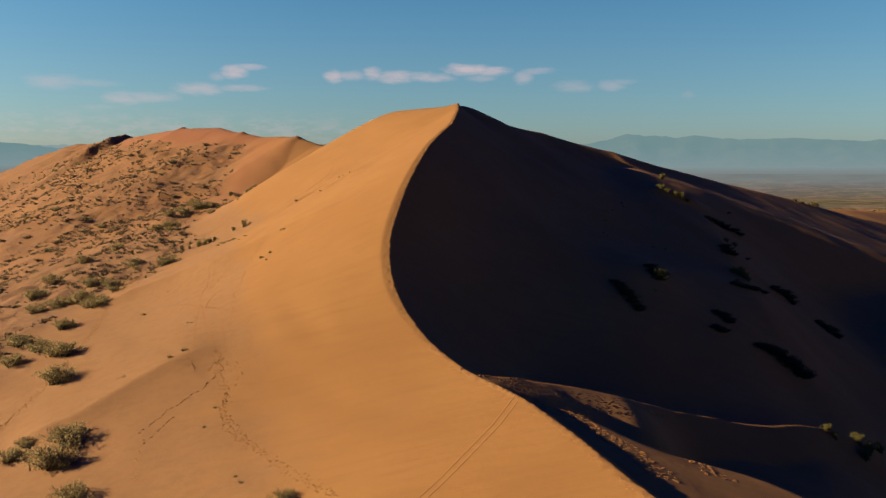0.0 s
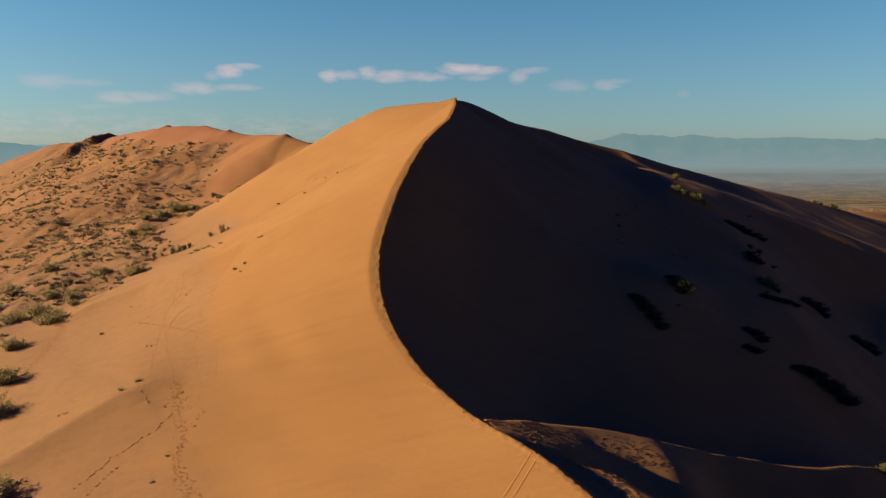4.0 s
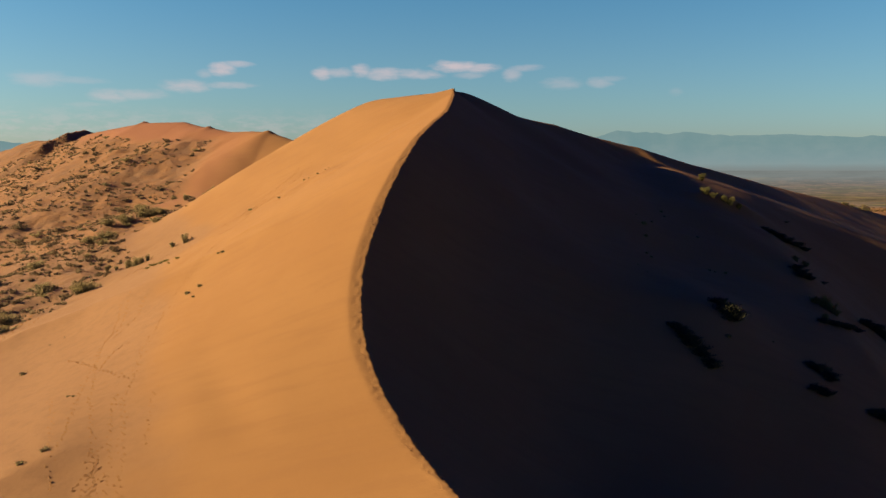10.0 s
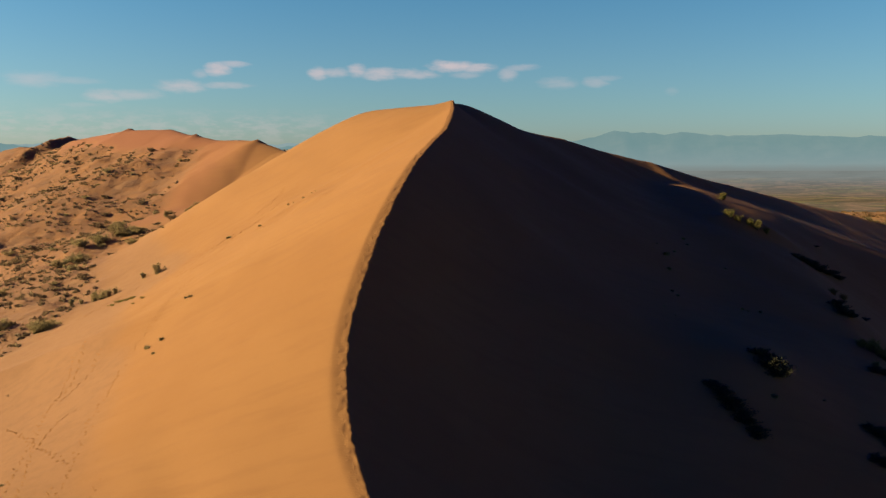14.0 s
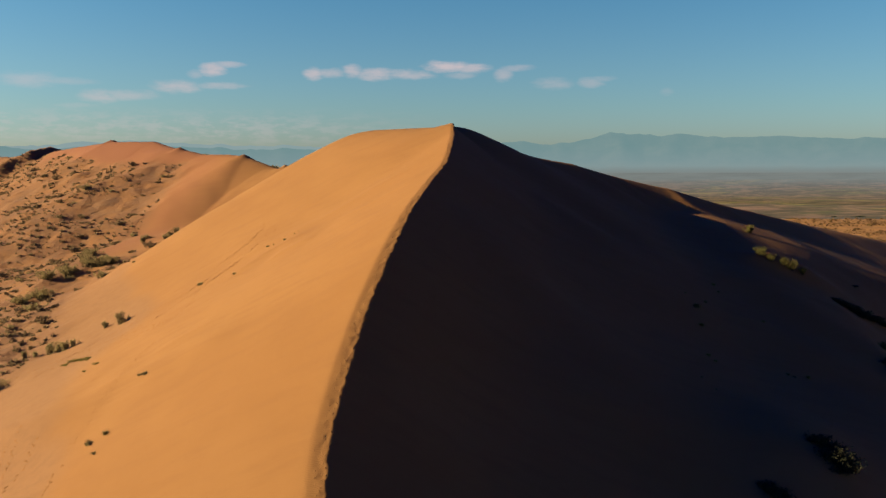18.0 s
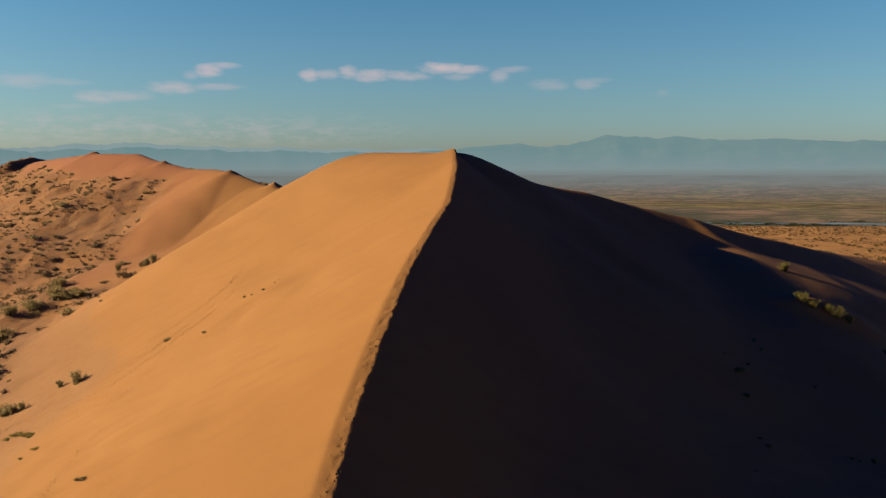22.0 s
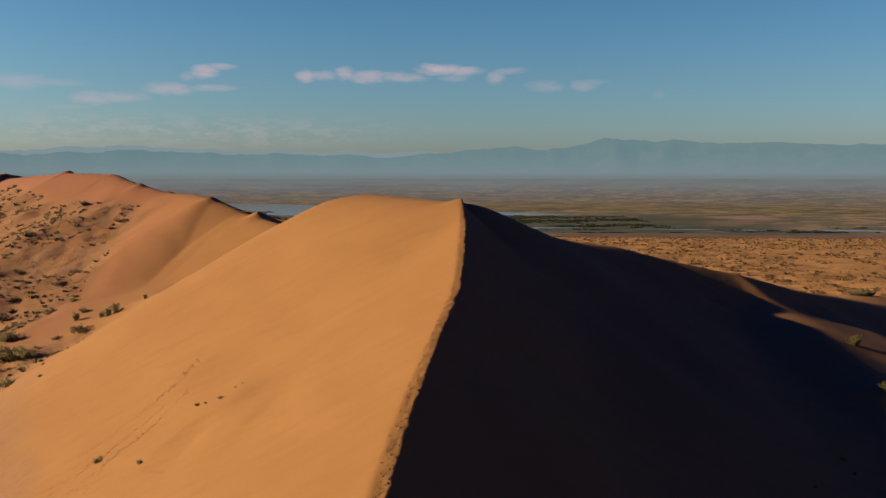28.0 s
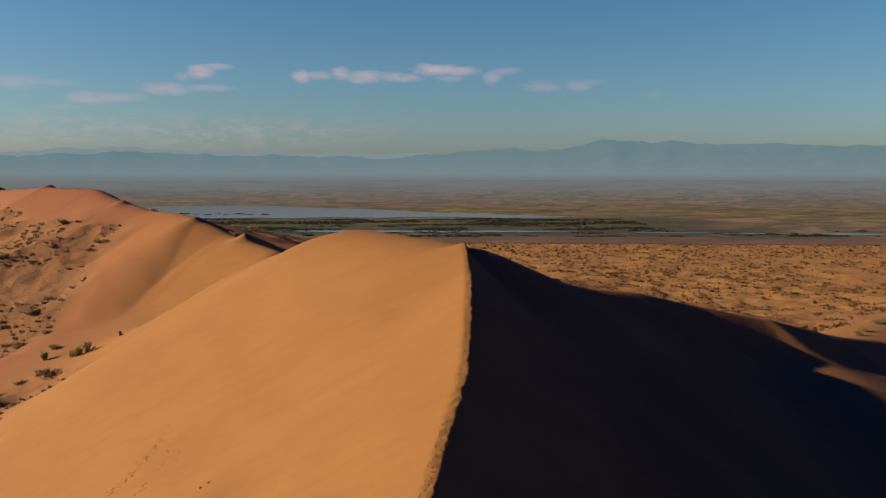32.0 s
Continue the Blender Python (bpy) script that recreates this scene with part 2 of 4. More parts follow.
# haze glow is mixed onto the plain's far end, growing with distance
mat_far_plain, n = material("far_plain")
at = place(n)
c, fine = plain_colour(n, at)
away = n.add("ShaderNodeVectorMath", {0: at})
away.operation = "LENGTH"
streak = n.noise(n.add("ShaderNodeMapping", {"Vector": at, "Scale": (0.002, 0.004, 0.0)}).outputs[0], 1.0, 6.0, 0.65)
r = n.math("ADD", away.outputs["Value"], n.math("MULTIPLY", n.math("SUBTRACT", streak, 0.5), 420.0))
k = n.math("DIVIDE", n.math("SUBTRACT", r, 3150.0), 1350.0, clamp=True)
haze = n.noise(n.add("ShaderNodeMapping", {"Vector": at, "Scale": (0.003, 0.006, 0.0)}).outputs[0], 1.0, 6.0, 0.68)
haze_glow = n.add("ShaderNodeEmission", {1: n.math("ADD", 0.9, n.math("MULTIPLY", n.step(haze, 0.68, 0.36), 0.14)), 0: n.ramp(k, [(0.0, (0.068, 0.055, 0.042)), (0.45, (0.065, 0.059, 0.053)), (0.75, (0.062, 0.065, 0.065)), (1.0, (0.068, 0.078, 0.076))])})
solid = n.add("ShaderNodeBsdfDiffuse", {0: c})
both = n.add("ShaderNodeMixShader", {0: n.ramp(k, [(0.0, (0.1, 0.1, 0.1)), (0.4, (0.34, 0.34, 0.34)), (0.75, (0.62, 0.62, 0.62)), (1.0, (0.93, 0.93, 0.93))]), 1: solid.outputs[0], 2: haze_glow.outputs[0]})
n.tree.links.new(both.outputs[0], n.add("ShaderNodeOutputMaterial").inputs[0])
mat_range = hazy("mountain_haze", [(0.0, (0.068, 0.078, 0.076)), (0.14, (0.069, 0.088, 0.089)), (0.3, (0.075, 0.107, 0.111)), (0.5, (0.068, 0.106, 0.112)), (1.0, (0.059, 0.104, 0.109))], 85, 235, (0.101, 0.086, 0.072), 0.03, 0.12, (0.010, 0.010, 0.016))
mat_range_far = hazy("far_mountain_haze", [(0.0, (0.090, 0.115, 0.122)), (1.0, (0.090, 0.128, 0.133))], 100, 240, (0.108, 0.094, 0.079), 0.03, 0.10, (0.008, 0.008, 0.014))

mat_water, n = material("lake_water")
at = place(n)
finish(n, (0.07, 0.10, 0.12), 0.12, bump(n, n.noise(at, 0.25, 4.0, 0.6), 0.3, 0.25), 0.6)


def plant(name, a, b, dry):
    m, n = material(name)
    tone = n.add("ShaderNodeNewGeometry").outputs["Random Per Island"]
    each = n.add("ShaderNodeObjectInfo").outputs["Random"]
    c = n.mix(tone, a, b)
    c = n.mix(n.math("MULTIPLY", n.step(n.math("ADD", tone, n.math("MULTIPLY", each, 0.6)), 0.9, 1.4), 0.8), c, dry)
    face = n.add("ShaderNodeBsdfDiffuse", {0: c, 1: 0.5})
    through_leaf = n.add("ShaderNodeBsdfTranslucent", {0: c})
    both = n.add("ShaderNodeMixShader", {0: 0.5, 1: face.outputs[0], 2: through_leaf.outputs[0]})
    n.tree.links.new(both.outputs[0], n.add("ShaderNodeOutputMaterial").inputs[0])
    return m


mat_leaf = plant("shrub_leaf", (0.165, 0.135, 0.055), (0.27, 0.22, 0.095), (0.26, 0.19, 0.09))
mat_green = plant("green_shrub_leaf", (0.10, 0.095, 0.024), (0.19, 0.17, 0.045), (0.22, 0.17, 0.06))
mat_dry = plant("dry_tuft", (0.108, 0.078, 0.040), (0.180, 0.130, 0.065), (0.180, 0.130, 0.065))
mat_twig = plant("twig", (0.058, 0.043, 0.029), (0.094, 0.072, 0.050), (0.115, 0.086, 0.058))
mat_far_scrub = plant("far_scrub_leaf", (0.135, 0.085, 0.034), (0.20, 0.13, 0.052), (0.20, 0.13, 0.055))
mat_thicket = plant("thicket_leaf", (0.024, 0.032, 0.016), (0.045, 0.050, 0.024), (0.07, 0.062, 0.032))
# shrub leaf with the dune's shade put into its colour
mat_shaded_leaf = plant("shade_darkened_leaf", (0.030, 0.032, 0.016), (0.055, 0.055, 0.026), (0.07, 0.06, 0.03))
mat_reed = plant("reed", (0.022, 0.025, 0.014), (0.043, 0.043, 0.022), (0.065, 0.058, 0.029))
# ---- the lie of the land ----
CREST_Y0, CREST_STEP = 60.0, 15.633
CREST_X = np.array([20.77, 15.94, 11.78, 6.48, -1.06, -8.28, -14.11, -16.43, -15.29, -12.98, -10.71, -8.27, -5.72, -4.69, -4.12, -4.22])
CREST_Z = np.array([67.78, 67.03, 66.93, 67.05, 67.02, 69.48, 74.86, 82.09, 90.2, 97.57, 103.1, 107.02, 110.62, 114.09, 117.3, 119.6])
SUMMIT_Y = 294.5
BACK_RIDGE = [(-4.2, 294.5, 119.4), (-24, 326, 120.2), (-40, 365, 113), (-58, 415, 100)]
SHOULDER = [(-4.2, 294.5, 119.6), (3, 295, 115.8), (12, 298, 112.5), (25, 306, 110.8), (36.6, 312, 107.8), (52, 316, 104.2), (67, 321.5, 100), (79, 330, 97.4), (92, 338.5, 94.4), (110, 354, 91), (130, 371, 87), (173, 420, 72), (260, 500, 52)]
APRON = [(92, 368, 86), (105, 385, 86.5), (122, 408, 85.5), (132, 419, 84.5), (150, 432, 77), (195, 455, 77), (260, 560, 72), (340, 680, 58)]
FAR_HILL = [(-520, 830, 68), (-437, 760, 92), (-383, 720, 106), (-333, 690, 117.5), (-280, 655, 121), (-235, 600, 122.5), (-190, 550, 124.8), (-160, 529, 124.2), (-138, 503, 119), (-120, 486, 116.6), (-107, 474, 116.4), (-95.7, 457, 115.4), (-80, 444, 110.4), (-61, 423, 107), (-30, 400, 97)]
HILL_RIBS = ([(-144, 502, 116.2), (-150, 485, 109.5), (-162, 466, 98.5), (-166, 440, 80)],)
HORNS = ([(-277, 600, 114), (-268, 612, 121.5), (-262, 628, 125), (-264, 648, 124)], [(-382, 694, 99), (-360, 684, 105), (-338, 670, 109.5), (-322, 662, 113)], [(-193, 546, 123.6), (-191, 553, 126.6), (-191.5, 566, 123.4)], [(-137, 500, 120.8), (-136.5, 513, 117), (-135, 528, 113)], [(-95.3, 456, 116.2), (-92, 468, 113), (-88.5, 482, 109.5)], [(-73.4, 438, 111.6), (-71, 448, 109), (-68, 458, 106.3)])
# low drifts on the windward side: crest line, height, reach of the lee and of the windward side
DRIFTS = [([(-77, 126), (-65, 131.5), (-58, 141), (-51.5, 147), (-44, 151)], 1.7, 7.0, 10),
          ([(-96, 199), (-84, 206), (-72, 206.5), (-58, 201.5), (-47, 200)], 1.9, 4.0, 9),
          ([(-57, 205), (-45.3, 203), (-37, 201.8), (-30, 204)], 0.7, 4.0, 8),
          ([(-44, 238), (-39, 245), (-29, 246)], 0.7, 2.4, 6),
          ([(-37, 237), (-33, 237), (-28, 235.5)], 0.5, 1.8, 5),
          ([(-52, 252), (-39, 254), (-27.4, 254), (-17.5, 257), (-7, 262)], 0.55, 4.0, 7),
          ([(-27, 241), (-16, 242), (-8, 244.5)], 0.4, 4.0, 6),
          ([(-47, 207), (-42, 208.5), (-37, 209)], 0.35, 1.8, 4)]
SPUR = [(-2, 119.5, 66.5), (3.3, 121.5, 66.4), (6, 125, 65.3), (10.4, 128.2, 63.9), (15.5, 133, 61.8), (20.4, 136, 60.3), (25, 137, 59.2), (30.7, 140, 56.8), (36, 143, 54.6), (46.8, 147.5, 51.8), (57.2, 151.5, 49.9), (68, 158, 47.7), (86, 163, 39)]


def smooth_max(a, b, k):
    t = np.clip(0.5 + 0.5 * (a - b) / k, 0, 1)
    return b + (a - b) * t + k * t * (1 - t)


def smooth_min(a, b, k):
    return -smooth_max(-a, -b, k)


def smoothstep(a, b, v):
    t = np.clip((v - a) / (b - a), 0, 1)
    return t * t * (3 - 2 * t)


def spline(values, y):
    """A smooth curve through evenly spaced values along the crest."""
    s = np.clip((y - CREST_Y0) / CREST_STEP, 0, len(values) - 1.0001)
    i = s.astype(int)
    t, g = s - i, np.gradient(values)
    return (2 * t**3 - 3 * t**2 + 1) * values[i] + (t**3 - 2 * t**2 + t) * g[i] + (3 * t**2 - 2 * t**3) * values[i + 1] + (t**3 - t**2) * g[i + 1]


def crest_x(y):
    return spline(CREST_X, y) + 0.3 * np.clip(CREST_Y0 - y, 0, 60) - 0.55 * np.clip(y - SUMMIT_Y, 0, 120) * smoothstep(0, 25, y - SUMMIT_Y)


def ridge(x, y, nodes, left, right, soft):
    """A ridge along nodes, falling off with one slope on its left side, seen along the nodes, and another on its right."""
    best = np.full(np.shape(x), -1e3)
    for (ax, ay, az), (bx, by, bz) in zip(nodes[:-1], nodes[1:]):
        dx, dy = bx - ax, by - ay
        s = np.clip(((x - ax) * dx + (y - ay) * dy) / (dx * dx + dy * dy), 0, 1)
        ox, oy = x - ax - s * dx, y - ay - s * dy
        side = (dx * oy - dy * ox) / (math.hypot(dx, dy) * np.sqrt(ox * ox + oy * oy + 1e-9))
        slope = (left + right) / 2 + (left - right) / 2 * side
        best = np.maximum(best, az + s * (bz - az) - slope * (np.sqrt(ox * ox + oy * oy + soft * soft) - soft))
    return best


def drifted(x, y):
    """Low drifts with a soft crest; the lee lies to the right along each crest line."""
    total = np.zeros(np.shape(x))
    for pts, tall, lee, wind in DRIFTS:
        near, gap, run = np.full(np.shape(x), 1e9), np.zeros(np.shape(x)), np.zeros(np.shape(x))
        gone = 0.0
        length = sum(math.hypot(bx - ax, by - ay) for (ax, ay), (bx, by) in zip(pts[:-1], pts[1:]))
        for (ax, ay), (bx, by) in zip(pts[:-1], pts[1:]):
            dx, dy = bx - ax, by - ay
            span = math.hypot(dx, dy)
            s = np.clip(((x - ax) * dx + (y - ay) * dy) / span**2, 0, 1)
            ox, oy = x - ax - s * dx, y - ay - s * dy
            d = np.hypot(ox, oy)
            closer = d < near
            near = np.where(closer, d, near)
            gap = np.where(closer, np.sign(dy * ox - dx * oy) * d, gap)
            run = np.where(closer, gone + s * span, run)
            gone += span
        fade = smoothstep(0, 0.25 * length, run) * (1 - smoothstep(0.7 * length, length, run))
        soft = np.sqrt(gap * gap + 0.36) - 0.6
        total = total + tall * fade * np.where(gap < 0, np.exp(-soft / wind), np.exp(-soft / lee))
    return total


def hill(x, y):
    h = ridge(x, y, FAR_HILL, 0.7, 0.56, 5)
    h = smooth_max(h, ridge(x, y, [(a, b, c - 6) for a, b, c in FAR_HILL], 0.2, 0.6, 1), 2.5)
    for rib in HILL_RIBS:
        h = smooth_max(h, ridge(x, y, rib, 0.42, 0.42, 10), 8)
    for horn in HORNS:
        h = smooth_max(h, ridge(x, y, horn, 0.7, 0.8, 0.3), 1.8)
    return h


def land(x, y):
    """The height of the ground, before its small unevenness."""
    xc, zc = crest_x(y), spline(CREST_Z, y) - 0.5 * np.clip(y - SUMMIT_Y, 0, None)
    u = x - xc
    v = np.clip(-u, 0, None)
    # windward side: a trodden lip, a long slope, and the gully at its foot
    lip = 0.55 + 1.25 * smoothstep(122, 160, y) * (1 - 0.7 * smoothstep(185, 245, y))
    steep = 0.2 + 0.26 * smoothstep(135, 195, y)
    windward = zc - 0.06 * v - steep * 0.12 * np.logaddexp(0, (v - lip) / 0.12)
    windward = smooth_max(windward, ridge(x, y, BACK_RIDGE, 0.64, 0.64, 14), 3)
    yy = smooth_min(y, 370.0, 30)
    gully = 57.4 + 0.2 * (x + 78) + 0.165 * (yy - 155) - 0.1 * np.clip(x + 50, 0, None) - 0.1 * np.clip(-120 - x, 0, None) - 0.5 * np.clip(y - 430, 0, None)
    gully = gully - 2.5 * (1 - smoothstep(130, 165, y)) - 0.08 * np.clip(x + 38, 0, None) * (1 - smoothstep(130, 165, y))
    left = smooth_max(windward, gully, 5 * smoothstep(2, 25, v) + 0.01)
    left = smooth_max(left, hill(x, y), 4 * smoothstep(2, 25, v) + 0.01)
    # lee side: the slip face, the bowl below it, the shoulder and the spur
    w = np.clip(u, 0, None)
    lee = zc - 0.64 * w
    bowl = 70 - 0.35 * (x - 44) + 0.06 * smoothstep(255, 300, y) * (np.minimum(x, 80) - 44) + 0.25 * (y - 197) + 0.12 * np.clip(y - 225, 0, 32) - 0.08 * np.clip(197 - y, 0, 80)
    bowl = bowl - 11 * np.exp(-((x - 8) / 25) ** 2 - ((y - 150) / 36) ** 2) - 6 * np.exp(-((x - 48) / 20) ** 2 - ((y - 158) / 20) ** 2) - 3.5 * np.exp(-((x - 66) / 12) ** 2 - ((y - 172) / 13) ** 2)
    bowl = bowl + 3.2 * smoothstep(40, 64, x) * (1 - smoothstep(286, 322, y)) * smoothstep(190, 222, y)
    bowl = bowl - (0.36 * np.clip(x - 72, 0, 60) + 3 * smoothstep(60, 74, x) * (1 - smoothstep(186, 212, y))) * (1 - smoothstep(250, 296, y))
    bowl = bowl + 2.4 * np.exp(-((x - 43) / 9) ** 2 - ((y - 199) / 11) ** 2)
    sx, sy, sz = np.array(SHOULDER).T
    ahead = np.interp(x, sx, sy) - y
    bowl = bowl + 2.4 * np.exp(-((x - 66) / 7) ** 2 - ((y - 271) / 3) ** 2)
    back = np.interp(x, sx, sz) + 0.16 * np.clip(ahead, 0, None) - 0.5 * np.clip(-ahead, 0, None)
    bowl = smooth_min(bowl, back, 3)
    bowl = smooth_max(bowl, ridge(x, y, SHOULDER, 0.5, 0.6, 1.5), 1.2)
    px, py, pz = np.array(SPUR).T
    past = y - np.interp(x, px, py)
    tongue = np.interp(x, px, pz) - np.where(past > 0, 0.8 * past, -(0.8 * smoothstep(26, 40, x) - 0.05) * past + 0.015 * np.clip(-past - 9, 0, None) ** 2) - 0.5 * np.clip(x - 80, 0, None)
    bowl = smooth_max(bowl, tongue, 0.6)
    # low ground beside the near end of the crest, with a hollow before the spur
    shelf = zc - 0.8 - 0.24 * w - 0.3 * np.clip(w - 27 + 0.5 * np.clip(y - 92, 0, None), 0, None) - 2.6 * np.exp(-((y - 108) / 7) ** 2) * smoothstep(9, 18, w) - 60 * smoothstep(110, 124, y)
    bowl = smooth_max(np.minimum(bowl, zc - 0.27 * w + 200 * (smoothstep(165, 230, y) + 1 - smoothstep(96, 112, y))), shelf, 1.5 * smoothstep(0.5, 8, w) + 0.01)
    k = 7 * smoothstep(0.5, 30, w) + 0.01
    right = smooth_max(lee, bowl, k)
    right = smooth_max(right, ridge(x, y, BACK_RIDGE, 0.6, 0.6, 6), 5 * smoothstep(0.5, 25, w) + 0.01)
    right = smooth_max(right, ridge(x, y, APRON, 0.3, 0.3, 8), 3 * smoothstep(20, 60, w) + 0.01)
    left = left + drifted(x, y)
    h = np.where(u < 0, left, right)
    h = np.maximum(h, hill(x, y) - 300 * (1 - smoothstep(325, 345, y)))
    # scrub land beyond the dunes, the river plain, and the far fan that climbs to the mountains
    scrub = (25 + 27 * smoothstep(230, 430, y)) * (1 - smoothstep(1080, 1500, y + 0.08 * np.abs(x))) * (1 - smoothstep(900, 1600, np.abs(x)))
    h = smooth_max(h, scrub, 10 * smoothstep(20, 80, np.abs(u)) + 0.01)
    r = np.sqrt(x * x + y * y)
    return h + 112 * smoothstep(3600, 5600, r) / 0.72

# ---- the ground: one sheet from the dunes to the far fan ----
def lattice(x, y, scale, seed):
    """Smooth value noise between -1 and 1."""
    x, y = x / scale, y / scale
    i, j = np.floor(x).astype(np.int64), np.floor(y).astype(np.int64)
    fx, fy = x - i, y - j
    fx, fy = fx * fx * (3 - 2 * fx), fy * fy * (3 - 2 * fy)

    def corner(a, b):
        k = (a * 374761393 + b * 668265263 + seed * 974711) & 0x7FFFFFFF
        k = ((k ^ (k >> 13)) * 1274126177) & 0x7FFFFFFF
        return ((k ^ (k >> 16)) & 0xFFFF) / 32767.5 - 1

    low = corner(i, j) * (1 - fx) + corner(i + 1, j) * fx
    high = corner(i, j + 1) * (1 - fx) + corner(i + 1, j + 1) * fx
    return low * (1 - fy) + high * fy


def bare(x, y):
    """1 on the smooth slopes of the main dune, 0 where scrub grows."""
    u = x - crest_x(y)
    zc = spline(CREST_Z, y) - 0.5 * np.clip(y - SUMMIT_Y, 0, None)
    wind = np.maximum(zc - 0.5 * np.clip(-u, 0, None), ridge(x, y, BACK_RIDGE, 0.64, 0.64, 14))
    gully = 57.4 + 0.2 * (x + 78) + 0.165 * (np.minimum(y, 395) - 155)
    west = smoothstep(-7, 2, wind - gully - 0.02 * (y - 155))
    near = smoothstep(-108, -76, x + 14 * lattice(x, y, 24, 64) + 6 * lattice(x, y, 8, 65)) * (1 - smoothstep(200, 300, y))
    east = 1 - smoothstep(45, 95, ridge_gap(x, y) + 14 * lattice(x, y, 22, 63))
    # the blown upper slopes of the hill behind
    top = smoothstep(-15 - 9 * smoothstep(-190, -150, x), -6, hill(x, y) - ridge(x, y, FAR_HILL, 0.0, 0.0, 1) + 6 * lattice(x, y, 30, 61) + 3 * lattice(x, y, 9, 62)) * smoothstep(-330, -200, x)
    saddle = smoothstep(-135, -112, x) * smoothstep(330, 360, y) * (y < 560)
    return np.where(u < 0, np.maximum(np.maximum(west, near), np.maximum(top, saddle)), np.maximum(east, (y > 345) & (x < -8) & (y < 560)))


def loose(x, y):
    """1 on freshly blown sand, 0 on the firmer trodden sand of the gully."""
    u = x - crest_x(y)
    zc = spline(CREST_Z, y) - 0.5 * np.clip(y - SUMMIT_Y, 0, None)
    steep = 0.2 + 0.26 * smoothstep(135, 195, y)
    wind = np.maximum(zc - (steep + 0.06) * np.clip(-u, 0, None), ridge(x, y, BACK_RIDGE, 0.64, 0.64, 14))
    gully = 57.4 + 0.2 * (x + 78) + 0.165 * (np.minimum(y, 395) - 155) - 2.5 * (1 - smoothstep(130, 165, y))
    firm = np.interp(y, [100, 126, 140, 151, 178, 200], [1.8, 0.1, 1.2, 2.0, 4.4, 5.4])
    near = smoothstep(-0.9, 0.9, wind - gully - firm + 0.6 * lattice(x, y, 9, 81) + 0.25 * lattice(x, y, 3, 82))
    return np.where(u < 0, np.maximum(near, smoothstep(285, 330, y)), 1.0)


def ridge_gap(x, y):
    """How far a place lies behind the shoulder of the dune."""
    sx = np.array([p[0] for p in SHOULDER])
    sy = np.array([p[1] for p in SHOULDER])
    return y - np.interp(x, sx, sy) - 6


def uneven(x, y):
    u = x - crest_x(y)
    smooth = bare(x, y)
    away = smoothstep(2, 14, np.abs(u))
    drift = 0.2 * lattice(x + 0.6 * y, y * 0.35 - 0.2 * x, 16, 3) + 0.12 * lattice(x + 0.5 * y, 0.4 * y, 5, 4)
    hump = 1.1 * lattice(x, y, 12, 5) + 0.6 * lattice(x, y, 5.2, 6) + 0.22 * lattice(x, y, 2.3, 7)
    near = 1 - smoothstep(700, 1500, np.hypot(x, y))
    lee = 0.45 * lattice(0.9 * x + 0.5 * y, y, 11, 8) + (0.7 - 0.4 * smoothstep(265, 300, y)) * lattice(0.25 * (x - y), 0.8 * (x + y), 10, 12) + 0.08 * lattice(x, y, 4, 9)
    lee = lee * (0.4 + 0.6 * smoothstep(125, 190, y)) * (1 - 0.6 * smoothstep(258, 296, y))
    out = away * (smooth * np.where(u < 0, drift, lee) + (1 - smooth) * hump * near)
    # the trodden lip of the crest
    lip = np.exp(-((u + 0.4) / 0.75) ** 2) * (0.08 * lattice(x, y, 0.6, 10) + 0.03 * lattice(x, y, 1.7, 11))
    return out + lip * (y < SUMMIT_Y + 2)


def height(x, y):
    return land(x, y) + uneven(x, y)


def on_ground(x, y):
    return float(height(np.array([float(x)]), np.array([float(y)]))[0])


def steps(*spans):
    """Rising values: each span is its end and its step."""
    out = [spans[0]]
    for end, first, last in spans[1:]:
        count = max(1, round((end - out[-1]) / ((first + last) / 2)))
        w = first + (last - first) * (np.arange(count) + 0.5) / count
        out += list(out[-1] + np.cumsum(w) * (end - out[-1]) / w.sum())
    return np.array(out)


grid_y = steps(-450, (40, 30, 1.0), (120, 0.6, 0.4), (298, 0.38, 0.38), (330, 0.45, 1.5), (720, 1.7, 2.2), (1500, 3, 9), (2500, 15, 30), (5000, 40, 60))
half = steps(0, (2.4, 0.18, 0.3), (14, 0.4, 1.1), (120, 1.2, 1.3), (300, 1.5, 3.5), (900, 5, 16), (2000, 20, 60), (5200, 80, 140))
grid_u = np.concatenate([-half[:0:-1], half])
Y, U = np.meshgrid(grid_y, grid_u, indexing="ij")
wobble = (0.14 * lattice(Y, Y * 0, 0.5, 21) + 0.05 * lattice(Y, Y * 0, 2.3, 22)) * np.exp(-(U / 0.8) ** 2) * (Y < SUMMIT_Y - 2)
X = crest_x(Y) + U + wobble
Z = land(crest_x(Y) + U, Y) + uneven(crest_x(Y) + U, Y)
rows, cols = X.shape
BARE, LOOSE = bare(X, Y), loose(X, Y)
# normals of the whole sheet, so that its pieces meet without a seam
du = np.stack([np.gradient(X, axis=1), np.gradient(Y, axis=1), np.gradient(Z, axis=1)], -1)
dv = np.stack([np.gradient(X, axis=0), np.gradient(Y, axis=0), np.gradient(Z, axis=0)], -1)
N = np.cross(du, dv)
N /= np.linalg.norm(N, axis=-1, keepdims=True)
